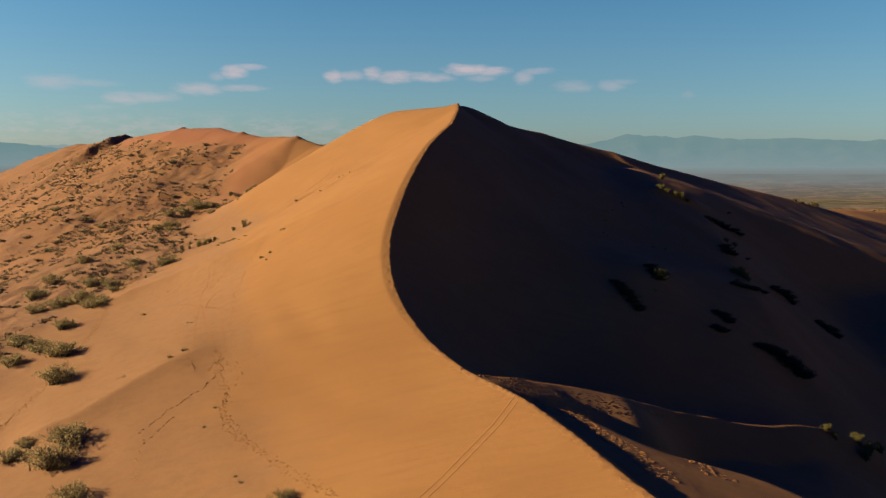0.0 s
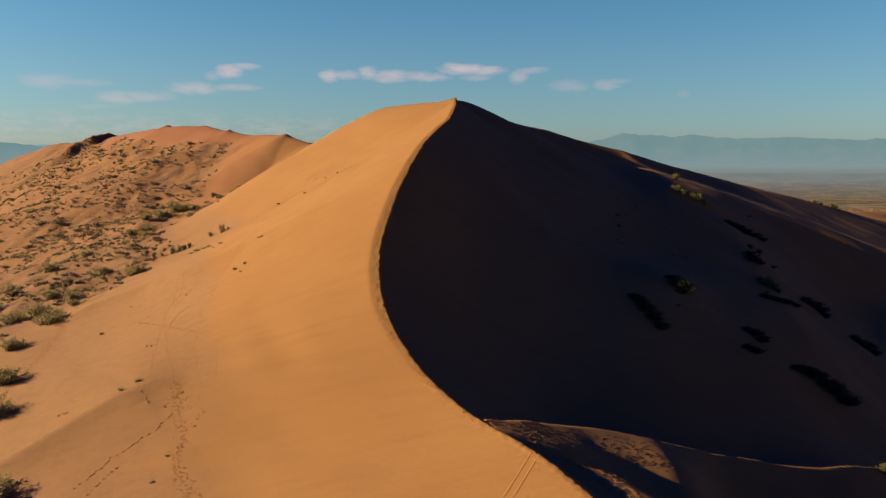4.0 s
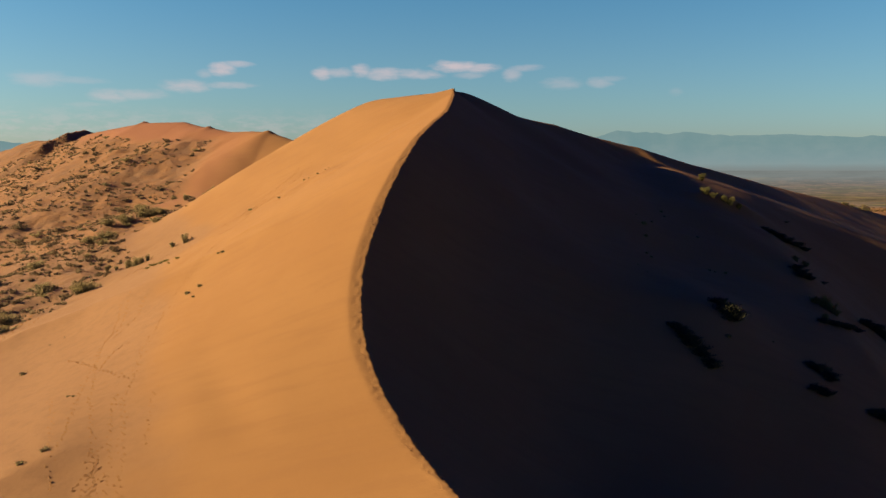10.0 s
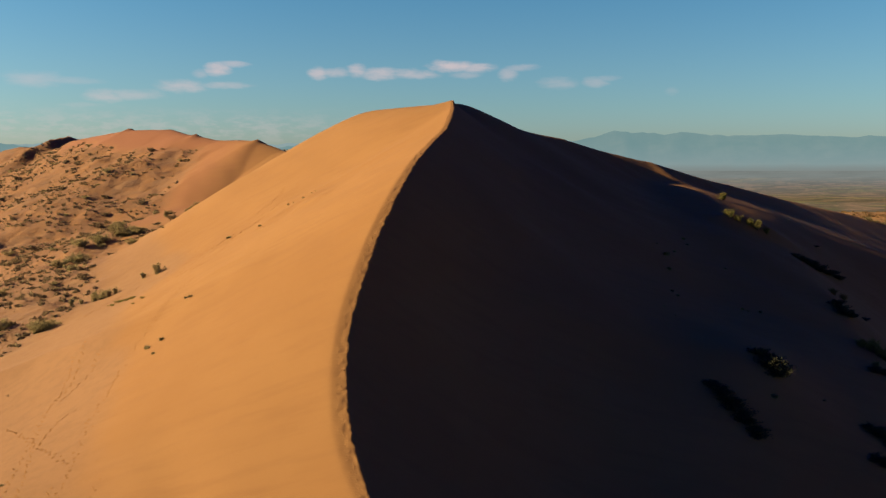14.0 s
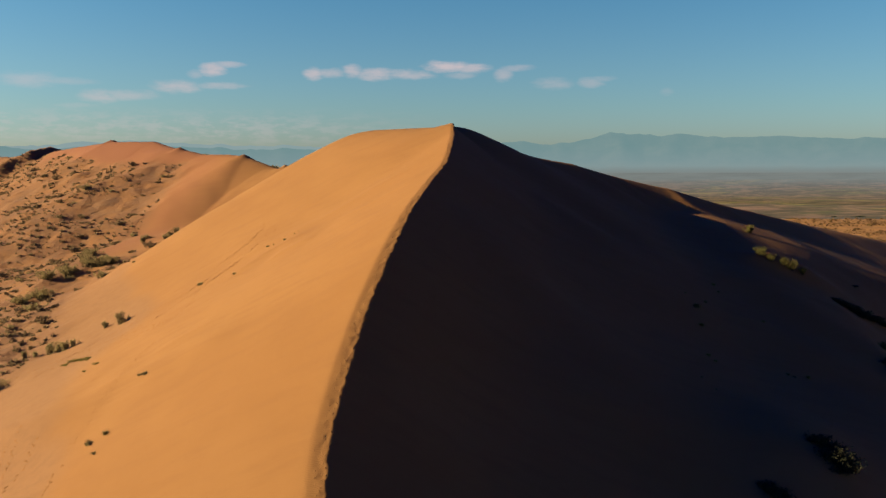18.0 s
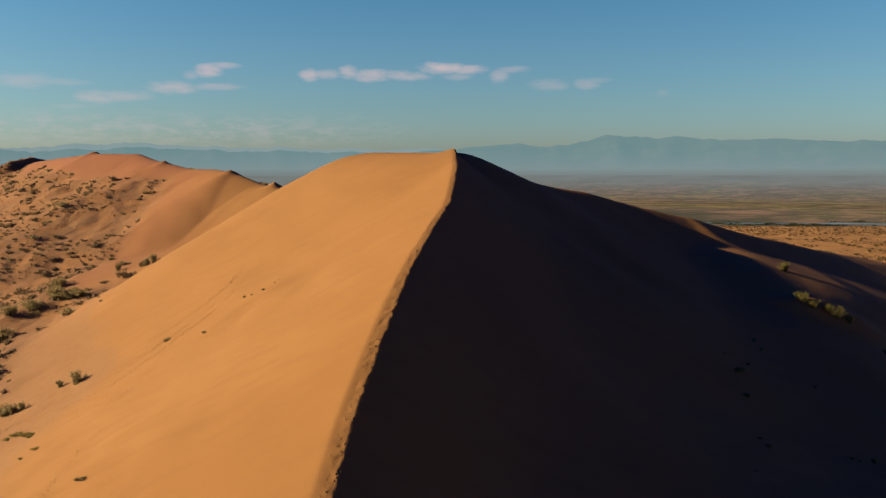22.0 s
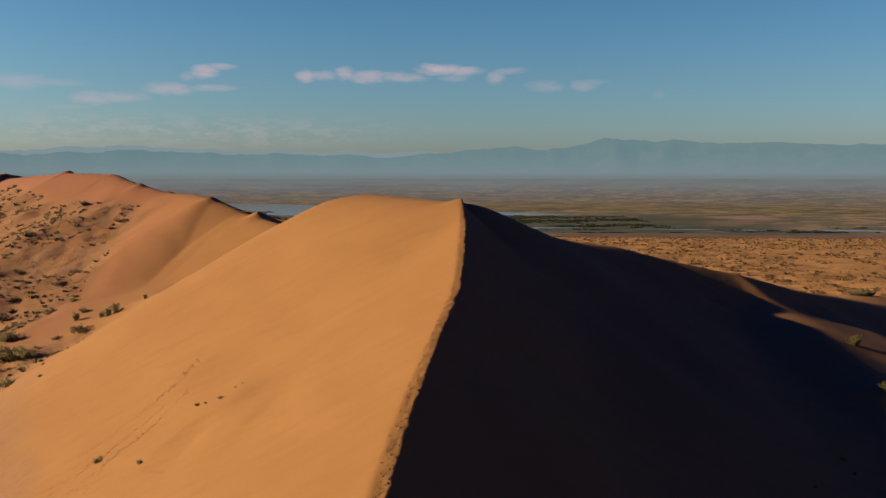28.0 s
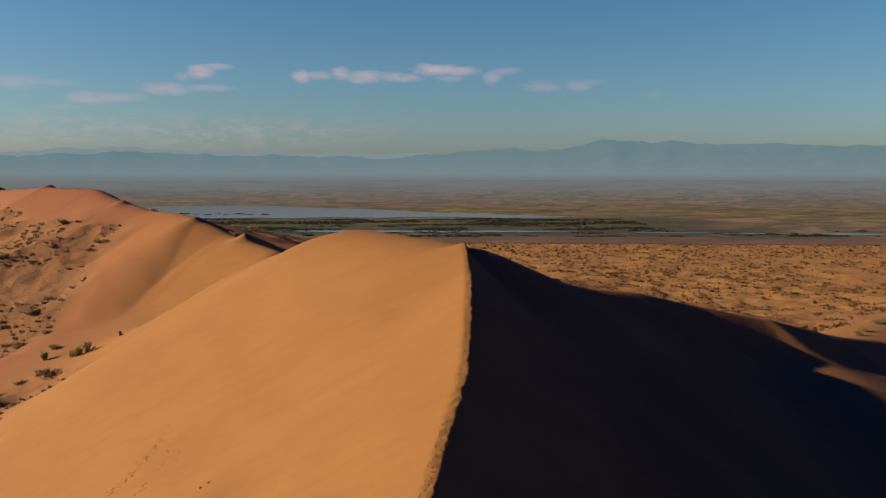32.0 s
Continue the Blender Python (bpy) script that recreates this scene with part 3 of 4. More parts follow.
# which piece a face belongs to
cx, cy = (X[:-1, :-1] + X[1:, 1:]) / 2, (Y[:-1, :-1] + Y[1:, 1:]) / 2
far = np.hypot(cx, cy)
smooth_here = bare(cx, cy)
is_hill = (hill(cx, cy) > land(cx, cy) - 2) & (cx < -40) & (cy > 395 + 0.12 * cx) & (cy < 860)
kind_of = np.full(cx.shape, 1)
kind_of[(smooth_here > 0.5) & (cy < 440) & (cy > -450) & (np.abs(cx) < 300)] = 0
kind_of[is_hill] = 2
kind_of[(kind_of == 1) & ((cy > 620) | (np.abs(cx) > 420))] = 3
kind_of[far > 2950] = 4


def sheet(name, which, mat, label, category):
    r, c = np.nonzero(kind_of == which)
    quads = np.stack([r * cols + c, r * cols + c + 1, (r + 1) * cols + c + 1, (r + 1) * cols + c], 1)
    used, flat = np.unique(quads, return_inverse=True)
    mesh = bpy.data.meshes.new(name)
    mesh.vertices.add(len(used))
    mesh.vertices.foreach_set("co", np.stack([X.ravel()[used], Y.ravel()[used], Z.ravel()[used]], 1).astype(np.float32).ravel())
    mesh.loops.add(len(quads) * 4)
    mesh.loops.foreach_set("vertex_index", flat.ravel().astype(np.int32))
    mesh.polygons.add(len(quads))
    mesh.polygons.foreach_set("loop_start", np.arange(0, len(quads) * 4, 4, dtype=np.int32))
    mesh.polygons.foreach_set("use_smooth", np.ones(len(quads), dtype=bool))
    mesh.update(calc_edges=True)
    attribute = mesh.attributes.new("bare", "FLOAT", "POINT")
    attribute.data.foreach_set("value", BARE.ravel()[used].astype(np.float32))
    attribute = mesh.attributes.new("loose", "FLOAT", "POINT")
    attribute.data.foreach_set("value", LOOSE.ravel()[used].astype(np.float32))
    mesh.normals_split_custom_set_from_vertices(N.reshape(-1, 3)[used].astype(np.float32))
    mesh.materials.append(mat)
    return tagged(new(name, mesh), label, category, kind="structure")


sheet("sand_dune", 0, mat_dune, "tall orange sand dune with a sharp trodden crest and a shaded slip face", "sand dune")
sheet("ground", 1, mat_dune, "rough sandy ground dotted with dry scrub at the dune's foot", "ground")
sheet("sand_hill", 2, mat_dune, "lower sand hill with scrub on its sunlit flank behind the dune", "sand hill")
sheet("plain", 3, mat_plain, "wide desert plain with scrub, bare clay and olive fields", "plain")
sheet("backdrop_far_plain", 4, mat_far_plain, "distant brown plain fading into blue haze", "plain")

# ---- mountains and water far off ----
def mountain_range(name, distance, mat, crest, label):
    """A long range with spurs and valleys; crest gives its height by the turn in degrees."""
    turns = np.linspace(-44, 44, 420)
    depth = np.linspace(0, 1, 14)
    A, D = np.meshgrid(turns, depth, indexing="ij")
    top = np.interp(A, [p[0] for p in crest], [p[1] for p in crest]) + 6 * lattice(A, A * 0, 1.7, 31) + 5 * lattice(A, A * 0, 0.8, 32) + 4 * lattice(A, A * 0, 0.35, 34)
    spurs = 1 + 0.35 * lattice(A, D * 0.6, 1.4, 33) * np.sin(D * math.pi)
    z = 95 + (top - 95) * np.clip(D ** 1.2 * spurs, 0, 1)
    r = distance - 260 * (1 - D)
    x, y = r * np.sin(np.radians(A)), r * np.cos(np.radians(A))
    verts = np.stack([x, y, z], -1).reshape(-1, 3)
    k = len(depth)
    faces = [(i * k + j, (i + 1) * k + j, (i + 1) * k + j + 1, i * k + j + 1) for i in range(len(turns) - 1) for j in range(k - 1)]
    mesh = bpy.data.meshes.new(name)
    mesh.from_pydata(verts.tolist(), [], faces)
    mesh.polygons.foreach_set("use_smooth", [True] * len(faces))
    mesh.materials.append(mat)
    return tagged(new(name, mesh), label, "mountains", kind="structure")


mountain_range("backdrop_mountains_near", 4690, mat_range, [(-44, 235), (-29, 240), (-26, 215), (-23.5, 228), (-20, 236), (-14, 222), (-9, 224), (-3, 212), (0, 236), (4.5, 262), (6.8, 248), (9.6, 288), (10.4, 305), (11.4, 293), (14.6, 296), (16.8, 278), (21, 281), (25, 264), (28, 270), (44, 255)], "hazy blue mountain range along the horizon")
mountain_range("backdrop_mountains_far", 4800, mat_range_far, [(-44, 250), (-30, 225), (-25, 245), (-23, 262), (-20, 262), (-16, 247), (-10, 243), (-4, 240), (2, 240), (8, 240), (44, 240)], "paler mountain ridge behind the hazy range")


def water(name, centre, outline, label):
    """A flat sheet of water with a wandering shore; outline gives near and far shore along x."""
    xs = np.linspace(outline[0][0], outline[-1][0], 160)
    near = np.interp(xs, [p[0] for p in outline], [p[1] for p in outline])
    farther = np.interp(xs, [p[0] for p in outline], [p[2] for p in outline])
    wide = np.clip((farther - near) / 120, 0, 1)
    near = near + wide * (40 * lattice(xs, xs * 0, 90, 41) + 16 * lattice(xs, xs * 0, 31, 42))
    farther = farther + wide * (50 * lattice(xs, xs * 0, 110, 43) + 16 * lattice(xs, xs * 0, 37, 44))
    verts = [(x, a, centre) for x, a in zip(xs, near)] + [(x, max(a, b), centre) for x, a, b in zip(xs, near, farther)]
    k = len(xs)
    faces = [(i, i + 1, k + i + 1, k + i) for i in range(k - 1)]
    mesh = bpy.data.meshes.new(name)
    mesh.from_pydata(verts, [], faces)
    mesh.materials.append(mat_water)
    return tagged(new(name, mesh), label, "water", kind="structure")


water("water_lake", 1.0, [(-2600, 2850, 3500), (-1500, 2720, 3650), (-1000, 2640, 3650), (-640, 2560, 3500), (-300, 2620, 3200), (0, 2640, 2950), (200, 2610, 2780), (380, 2600, 2640)], "still pale blue lake on the far plain")
water("water_backwater", 0.9, [(-420, 2030, 2050), (-200, 2010, 2075), (0, 2000, 2070), (200, 2015, 2045), (300, 2020, 2030)], "thin bright backwater beside the marsh")
water("water_river", 0.8, [(420, 1990, 2010), (620, 1955, 1985), (800, 1925, 1960), (960, 1900, 1935), (1100, 1895, 1915)], "thin bright bend of a river")

# ---- plants ----
def part(name, mesh_or_bm, mat, parent, label=""):
    """One mesh object under a thing."""
    mesh = mesh_or_bm
    if isinstance(mesh, bmesh.types.BMesh):
        mesh = bpy.data.meshes.new(name)
        mesh_or_bm.to_mesh(mesh)
        mesh_or_bm.free()
    mesh.materials.append(mat)
    ob = new(name, mesh)
    ob.parent = parent
    return tagged(ob, label)


def mesh_of(name, verts, faces):
    mesh = bpy.data.meshes.new(name)
    mesh.from_pydata(verts, [], faces)
    return mesh


def stem_lines(rng, count, spread, tall, upright):
    """Curved stems that fan out from one root: each a list of points."""
    lines = []
    for i in range(count):
        turn = rng.uniform(0, 2 * math.pi)
        lean = spread * math.sqrt(rng.uniform(0.02, 1)) * (1 - upright * 0.5)
        top = tall * rng.uniform(0.55, 1.0) * (1 - 0.45 * (lean / spread) ** 2)
        ox, oy = rng.gauss(0, 0.2), rng.gauss(0, 0.2)
        bend = rng.uniform(-0.25, 0.25)
        pts = []
        for k in range(5):
            s = k / 4
            a = turn + bend * s
            pts.append((ox + lean * s ** 1.2 * math.cos(a), oy + lean * s ** 1.2 * math.sin(a), -0.12 + (top + 0.12) * s ** 0.85))
        lines.append(pts)
    return lines


def tube(verts, faces, pts, r0, r1):
    base = len(verts)
    for k, (x, y, z) in enumerate(pts):
        r = r0 + (r1 - r0) * k / (len(pts) - 1)
        for j in range(3):
            a = 2.1 * j
            verts.append((x + r * math.cos(a), y + r * math.sin(a), z))
    for k in range(len(pts) - 1):
        for j in range(3):
            a, b = base + 3 * k + j, base + 3 * k + (j + 1) % 3
            faces.append((a, b, b + 3, a + 3))


def shrub(name, seed, stems, leaves, spread, tall, upright, mat, leaf, label, category, group, low=0.1):
    """A desert shrub about two units wide: woody stems and many small leaves along their outer half."""
    rng = random.Random(seed)
    root = new(name)
    lines = stem_lines(rng, stems, spread, tall, upright)
    verts, faces = [], []
    for pts in lines:
        tube(verts, faces, pts, 0.035, 0.008)
    part("woody_frame", mesh_of("woody_frame", verts, faces), mat_twig, root, "thin brown woody branching")
    verts, faces = [], []
    for i in range(leaves):
        pts = lines[rng.randrange(stems)]
        s = 4 * rng.uniform(low, 1.0) ** 0.75
        k = min(3, int(s))
        p = Vector(pts[k]).lerp(Vector(pts[k + 1]), s - k) + Vector((rng.gauss(0, 0.10), rng.gauss(0, 0.10), rng.gauss(0, 0.07)))
        way = Vector((p.x * 0.6 + rng.gauss(0, 0.5), p.y * 0.6 + rng.gauss(0, 0.5), 0.7 + rng.gauss(0, 0.4))).normalized()
        side = way.cross(Vector((rng.gauss(0, 1), rng.gauss(0, 1), rng.gauss(0, 1)))).normalized()
        size = leaf * rng.uniform(0.6, 1.4)
        b = len(verts)
        verts += [p - side * size * 0.3, p + way * size * 0.5 - side * size * 0.28, p + way * size, p + way * size * 0.5 + side * size * 0.28]
        verts[b] = p
        faces.append((b, b + 1, b + 2, b + 3))
    part("foliage", mesh_of("foliage", [tuple(v) for v in verts], faces), mat, root)
    return tagged(root, label, category, group)


def tuft(name, seed, blades, mat, label, category, group):
    """A low tuft of stiff blades, two units wide, in one mesh."""
    rng = random.Random(seed)
    verts, faces = [], []
    for i in range(blades):
        a, lean, tall = rng.uniform(0, 2 * math.pi), rng.uniform(0.2, 1.0), rng.uniform(0.35, 0.9)
        ox, oy = rng.gauss(0, 0.28), rng.gauss(0, 0.28)
        wx, wy = -math.sin(a) * 0.09, math.cos(a) * 0.09
        mx, my = ox + 0.5 * lean * math.cos(a), oy + 0.5 * lean * math.sin(a)
        b = len(verts)
        verts += [(ox - wx, oy - wy, -0.15), (ox + wx, oy + wy, -0.15), (mx + wx, my + wy, 0.62 * tall), (mx - wx, my - wy, 0.62 * tall), (ox + lean * math.cos(a), oy + lean * math.sin(a), tall * 0.75)]
        faces += [(b, b + 1, b + 2, b + 3), (b + 3, b + 2, b + 4)]
    mesh = mesh_of(name, verts, faces)
    mesh.materials.append(mat)
    return tagged(new(name, mesh), label, category, group)


def plant_at(proto, x, y, width, rng, tall=1.0):
    half_width = width / 2
    m = pose(x, y, on_ground(x, y) - 0.03 * width, 0, 0, rng.uniform(0, 360))
    return copy_thing(proto, m @ Matrix.Diagonal((half_width, half_width, half_width * tall * rng.uniform(0.85, 1.15), 1)))


def settle(proto, spots, seed, tall=1.0):
    """Copies of prototypes at the spots; the prototypes themselves take the first places."""
    rng = random.Random(seed)
    for k, (x, y, width) in enumerate(spots):
        plant_at(proto[k % len(proto)], x, y, width, rng, tall)
    for p in proto:
        for o in (*p.children_recursive, p):
            bpy.data.objects.remove(o)


GULLY = [(-77.3, 150.5, 6.6), (-61.8, 124.0, 6.4), (-63.6, 125.6, 4.6), (-61.7, 117.1, 7.0), (-59.6, 116.4, 4.4), (-52.1, 104.3, 5.1), (-21.4, 92.1, 3.1), (-99.3, 225.9, 5.6), (-101.5, 212.3, 6.6), (-93.2, 203.1, 7.0), (-96.0, 204.4, 5.0),
         (-109.5, 214.9, 6.3), (-122.4, 228.3, 7.0), (-92.7, 173.8, 6.0), (-83.3, 166.8, 6.4), (-86.6, 168.2, 5.0), (-94.9, 188.9, 5.5), (-101.3, 181.5, 6.2), (-70.8, 122.3, 4.4), (-88.5, 240.1, 5.6), (-90.3, 240.6, 4.2), (-70.0, 125.8, 3.1), (-102.5, 248.2, 5.8), (-94.6, 166.0, 5.3),
         (-128.5, 250.8, 6.6), (-126.8, 268.3, 6.1), (-123.2, 285.4, 5.3), (-111.8, 338.4, 7.2), (-115.2, 330.1, 6.6), (-108.3, 337.1, 6.4), (-104.5, 335.5, 4.6), (-119.2, 326.0, 5.2), (-113.0, 310.4, 6.2), (-118, 309, 4.6), (-119.2, 355.0, 6.2), (-108.3, 375.4, 3.4), (-108, 231, 5), (-113, 211, 5.5), (-104, 214, 4.8)]
ROW = [(-84.2, 254.6, 2.6), (-82.0, 253.4, 2.8), (-80.2, 252.6, 2.2), (-78.4, 252.3, 1.9), (-73.6, 256.2, 1.7), (-69.3, 253.4, 3.0), (-87.2, 254.7, 1.5), (-90, 256, 1.8), (-95.6, 359.9, 3.0), (-93.1, 360.0, 3.4), (-97.5, 360.9, 2.6), (-88.3, 367.8, 1.6), (-105.6, 363.8, 2.7)]
SMALL = [(-48.4, 190.5, 1.7), (-46.4, 190.8, 1.4), (-46.4, 187.3, 1.0), (-45.5, 201.4, 1.2), (-46.3, 201.8, 1.0), (-52.5, 148.9, 1.5), (-54.2, 146.5, 1.5), (-57.4, 165.5, 0.8), (-56.3, 164.8, 0.7), (-74.1, 185.0, 1.6), (-28.5, 100.0, 0.9),
         (-29.8, 102.2, 0.7), (-40.2, 127.4, 0.9), (-39.9, 121.2, 0.8), (-84.5, 300.5, 1.3), (-39.8, 251.2, 1.0), (-38.5, 250.4, 0.7), (-36.1, 249.2, 1.0), (-34.6, 250.7, 0.6), (-33.8, 251.0, 0.5), (-52.5, 250.0, 2.0), (-43.4, 240.3, 1.3), (-92.7, 318.6, 1.3)]
TWIGS = [(-61.4, 143.5, 2.4), (-62.5, 143.4, 1.6), (-72.9, 197.6, 2.0), (-75.2, 196.6, 1.2)]
YELLOW = [(-70.7, 236.3, 2.7), (-68.4, 234.0, 2.2), (-66.4, 231.5, 2.6), (-60.1, 220.3, 1.6), (-61.4, 219.0, 1.2), (-72.4, 236.3, 1.9)]
SHADED = [(43.0, 200.2, 3.6), (43.8, 197.6, 4.4), (44.7, 195.6, 3.8), (32.6, 190.3, 2.6), (33.8, 188.7, 3.3), (35.0, 186.8, 3.6), (36.1, 184.8, 3.5), (37.0, 182.8, 2.6), (56.8, 193.0, 2.5), (58.4, 192.1, 3.3), (59.4, 190.6, 2.5), (54.6, 185.8, 2.9), (56.5, 185.6, 3.2), (94.2, 227.2, 3.0), (95.8, 226.9, 3.7), (97.3, 226.0, 4.1), (99.1, 225.2, 2.7), (64.4, 186.4, 3.0), (66.7, 187.3, 3.9), (69.1, 187.5, 4.4), (71.1, 186.7, 4.7), (72.8, 185.6, 5.0), (73.9, 184.4, 4.1), (82.7, 228.7, 3.7), (85.4, 230.2, 4.4), (87.3, 229.8, 4.0), (88.0, 228.3, 2.3), (73.7, 263.2, 2.7), (75.7, 263.5, 3.4), (77.7, 263.7, 3.7), (79.5, 263.1, 3.7), (82.4, 264.6, 3.4), (85.1, 265.5, 2.8), (85.1, 278.7, 1.6), (71.6, 237.2, 3.0), (71.7, 234.3, 3.5), (73.8, 235.0, 2.4), (79.5, 241.3, 2.0), (66.5, 210.9, 2.9), (69.4, 212.0, 3.1), (72.6, 213.8, 3.2), (76.1, 217.5, 2.5)]
SHADE_TUFTS = [(45.2, 252.0, 1.2), (45.3, 249.2, 1.1), (38.2, 238.7, 1.9), (40.8, 242.2, 1.0), (37.4, 232.9, 1.4), (35.2, 221.7, 1.1), (35.9, 220.3, 1.1), (31.7, 213.2, 0.6), (33.0, 210.6, 0.5), (50.9, 241.2, 1.0), (49.0, 224.9, 1.0), (49.9, 224.5, 0.8), (52.5, 225.4, 1.2), (42.1, 190.5, 1.4), (51.4, 195.2, 0.8), (37.3, 242.6, 0.7)]
LIT_EDGE = [(60.9, 270.2, 3.6), (62.6, 269.1, 3.2), (65.1, 268.8, 3.0), (66.8, 268.5, 3.6), (69.1, 268.5, 2.8), (74.6, 244.8, 2.6), (77.7, 246.9, 2.2), (69.5, 221.7, 3.3), (70.9, 221.2, 3.6), (72.0, 220.1, 3.6), (72.9, 219.5, 2.9), (67.7, 212.7, 2.5), (44.2, 197.4, 1.9), (67.9, 157.1, 2.9), (69.6, 157.1, 2.4), (75.1, 159.7, 3.3), (76.6, 158.7, 4.7), (85.3, 172.0, 3.9), (75.3, 156.8, 3.3), (66.0, 291.7, 3.6)]
BEYOND = [(-123.8, 499.0, 4.2), (-79, 448, 3.0), (-81, 450, 2.2), (140.0, 364.0, 3.6), (143.5, 366.0, 2.6), (148.6, 368.4, 4.6), (151.5, 370.5, 3.4), (127, 416, 5.0), (131, 418.5, 6.0), (134.5, 420, 4.4), (113, 398, 3.6), (108, 391, 3.0), (150, 440, 5), (165, 432, 5)]

olive = [shrub("desert_shrub", 10 + i, 46, 2000, 1.1, 1.3, 0.15, mat_leaf, 0.12, "spreading olive-green desert shrub on the sandy gully slope", "shrub", "shrubs in the gully") for i in range(4)]
settle(olive, GULLY, 1, 0.85)
rows_of = [shrub("upright_shrub", 20 + i, 26, 1300, 0.8, 1.5, 0.2, mat_leaf, 0.15, "upright grey-green shrub in a row along the dune's foot", "shrub", "row of upright shrubs", 0.0) for i in range(2)]
settle(rows_of, ROW, 2, 1.25)
small = [tuft("dry_tuft", 30 + i, 60, mat_leaf, "small dark tuft of desert grass on bare sand", "grass tuft", "tufts on the bare slope") for i in range(3)]
settle(small, SMALL, 3, 0.8)
dead = [shrub("dead_twig_clump", 33, 12, 60, 1.0, 0.35, 0.0, mat_dry, 0.12, "low dead brown twigs lying on the sand", "shrub", "dead twigs on the bare slope")]
settle(dead, TWIGS, 31, 0.7)
yellow = [shrub("yellow_grass_clump", 40, 22, 700, 1.0, 0.45, 0.0, mat_green, 0.14, "low yellow-green clump spreading over the sand", "grass clump", "yellow clumps")]
settle(yellow, YELLOW, 4, 0.7)
# these shrubs get the leaf colour darkened for shade
dark = [shrub("shaded_shrub", 50 + i, 24, 1100, 0.95, 0.6, 0.2, mat_shaded_leaf, 0.15, "shrub with shade-darkened leaves in the deep shade of the dune", "shrub", "shrubs in the shade") for i in range(3)]
# added shrubs in between close the rows into long dark ovals
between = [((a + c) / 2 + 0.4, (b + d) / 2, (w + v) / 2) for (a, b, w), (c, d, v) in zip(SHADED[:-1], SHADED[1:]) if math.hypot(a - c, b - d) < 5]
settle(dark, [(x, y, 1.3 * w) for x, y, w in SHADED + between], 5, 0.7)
dim = [tuft("shaded_tuft", 60 + i, 50, mat_green, "small green tuft in the shade of the slip face", "grass tuft", "tufts in the shade") for i in range(2)]
settle(dim, SHADE_TUFTS, 6, 1.0)
edge = [shrub("sunlit_shrub", 70 + i, 22, 1100, 0.9, 1.0, 0.3, mat_green, 0.12, "yellow-green shrub catching low sun at the edge of the shade", "shrub", "shrubs at the edge of the shade") for i in range(3)]
settle(edge, [(x, y, 0.85 * w) for x, y, w in LIT_EDGE], 7, 1.5)
beyond = [shrub("saxaul_shrub", 80 + i, 26, 1600, 0.95, 1.0, 0.2, mat_leaf, 0.09, "rounded green-brown shrub on the sand behind the dune", "shrub", "shrubs behind the dune") for i in range(3)]
settle(beyond, BEYOND, 8, 1.0)

# scrub over the flank of the hill, each shrub a thing of its own
rng = random.Random(77)
spots = []
while len(spots) < 290:
    y = rng.uniform(175, 600)
    x = rng.uniform(-340, -92)
    if bare(np.array([x]), np.array([y]))[0] > 0.6 or x < -60 - 0.62 * y or hill(np.array([x]), np.array([y]))[0] > 121:
        continue
    width = 2.0 + 4.8 * rng.random() ** 1.8
    if any((x - a) ** 2 + (y - b) ** 2 < (0.5 * (width + c)) ** 2 for a, b, c in spots):
        continue
    spots.append((x, y, width))
hillside = [shrub("hillside_shrub", 90 + i, 16, 420, 1.0, 0.75, 0.1, (mat_leaf, mat_dry, mat_leaf, mat_dry)[i], 0.19, ("low olive shrub on a hummock of the hill's flank", "dry brown shrub on a hummock of the hill's flank")[i % 2], "shrub", "shrubs on the hill's flank") for i in range(4)]
settle(hillside, spots, 9, 0.9)


def scatter(name, count, seed, box, size, mat, blades, test, label):
    """Countless small clumps in one mesh."""
    rng = np.random.default_rng(seed)
    x = rng.uniform(box[0], box[1], count * 3)
    y = box[2] + (box[3] - box[2]) * rng.random(count * 3) ** 1.3
    keep = test(x, y)
    x, y = x[keep][:count], y[keep][:count]
    m = len(x)
    z = height(x, y)
    s = size[0] + (size[1] - size[0]) * rng.random(m) ** 2.5
    a = rng.uniform(0, 2 * math.pi, (m, blades))
    lean = rng.uniform(0.15, 1.0, (m, blades))
    tall = rng.uniform(0.35, 0.85, (m, blades)) * (1.15 - 0.6 * lean)
    off = rng.normal(0, 0.3, (m, blades, 2))
    broad = 0.26
    bx, by = off[..., 0] + 0.4 * lean * np.cos(a), off[..., 1] + 0.4 * lean * np.sin(a)
    tri = np.zeros((m, blades, 4, 3))
    tri[:, :, 0] = np.stack([off[..., 0], off[..., 1], -0.15 + 0 * a], -1)
    tri[:, :, 1] = np.stack([bx - broad * np.sin(a), by + broad * np.cos(a), tall * 0.6], -1)
    tri[:, :, 2] = np.stack([off[..., 0] + lean * np.cos(a) * 0.8, off[..., 1] + lean * np.sin(a) * 0.8, tall], -1)
    tri[:, :, 3] = np.stack([bx + broad * np.sin(a), by - broad * np.cos(a), tall * 0.6], -1)
    verts = tri * (s / 2)[:, None, None, None] + np.stack([x, y, z], -1)[:, None, None, :]
    faces = np.arange(m * blades * 4).reshape(-1, 4)
    mesh = mesh_of(name, verts.reshape(-1, 3).tolist(), faces.tolist())
    mesh.materials.append(mat)
    return tagged(new(name, mesh), label, "scrub", kind="stuff")


def on_flank(x, y):
    return (bare(x, y) < 0.45) & (x > -70 - 0.62 * y) & (x < -85) & (lattice(x, y, 20, 54) + 0.8 * lattice(x, y, 7, 55) > -0.35)


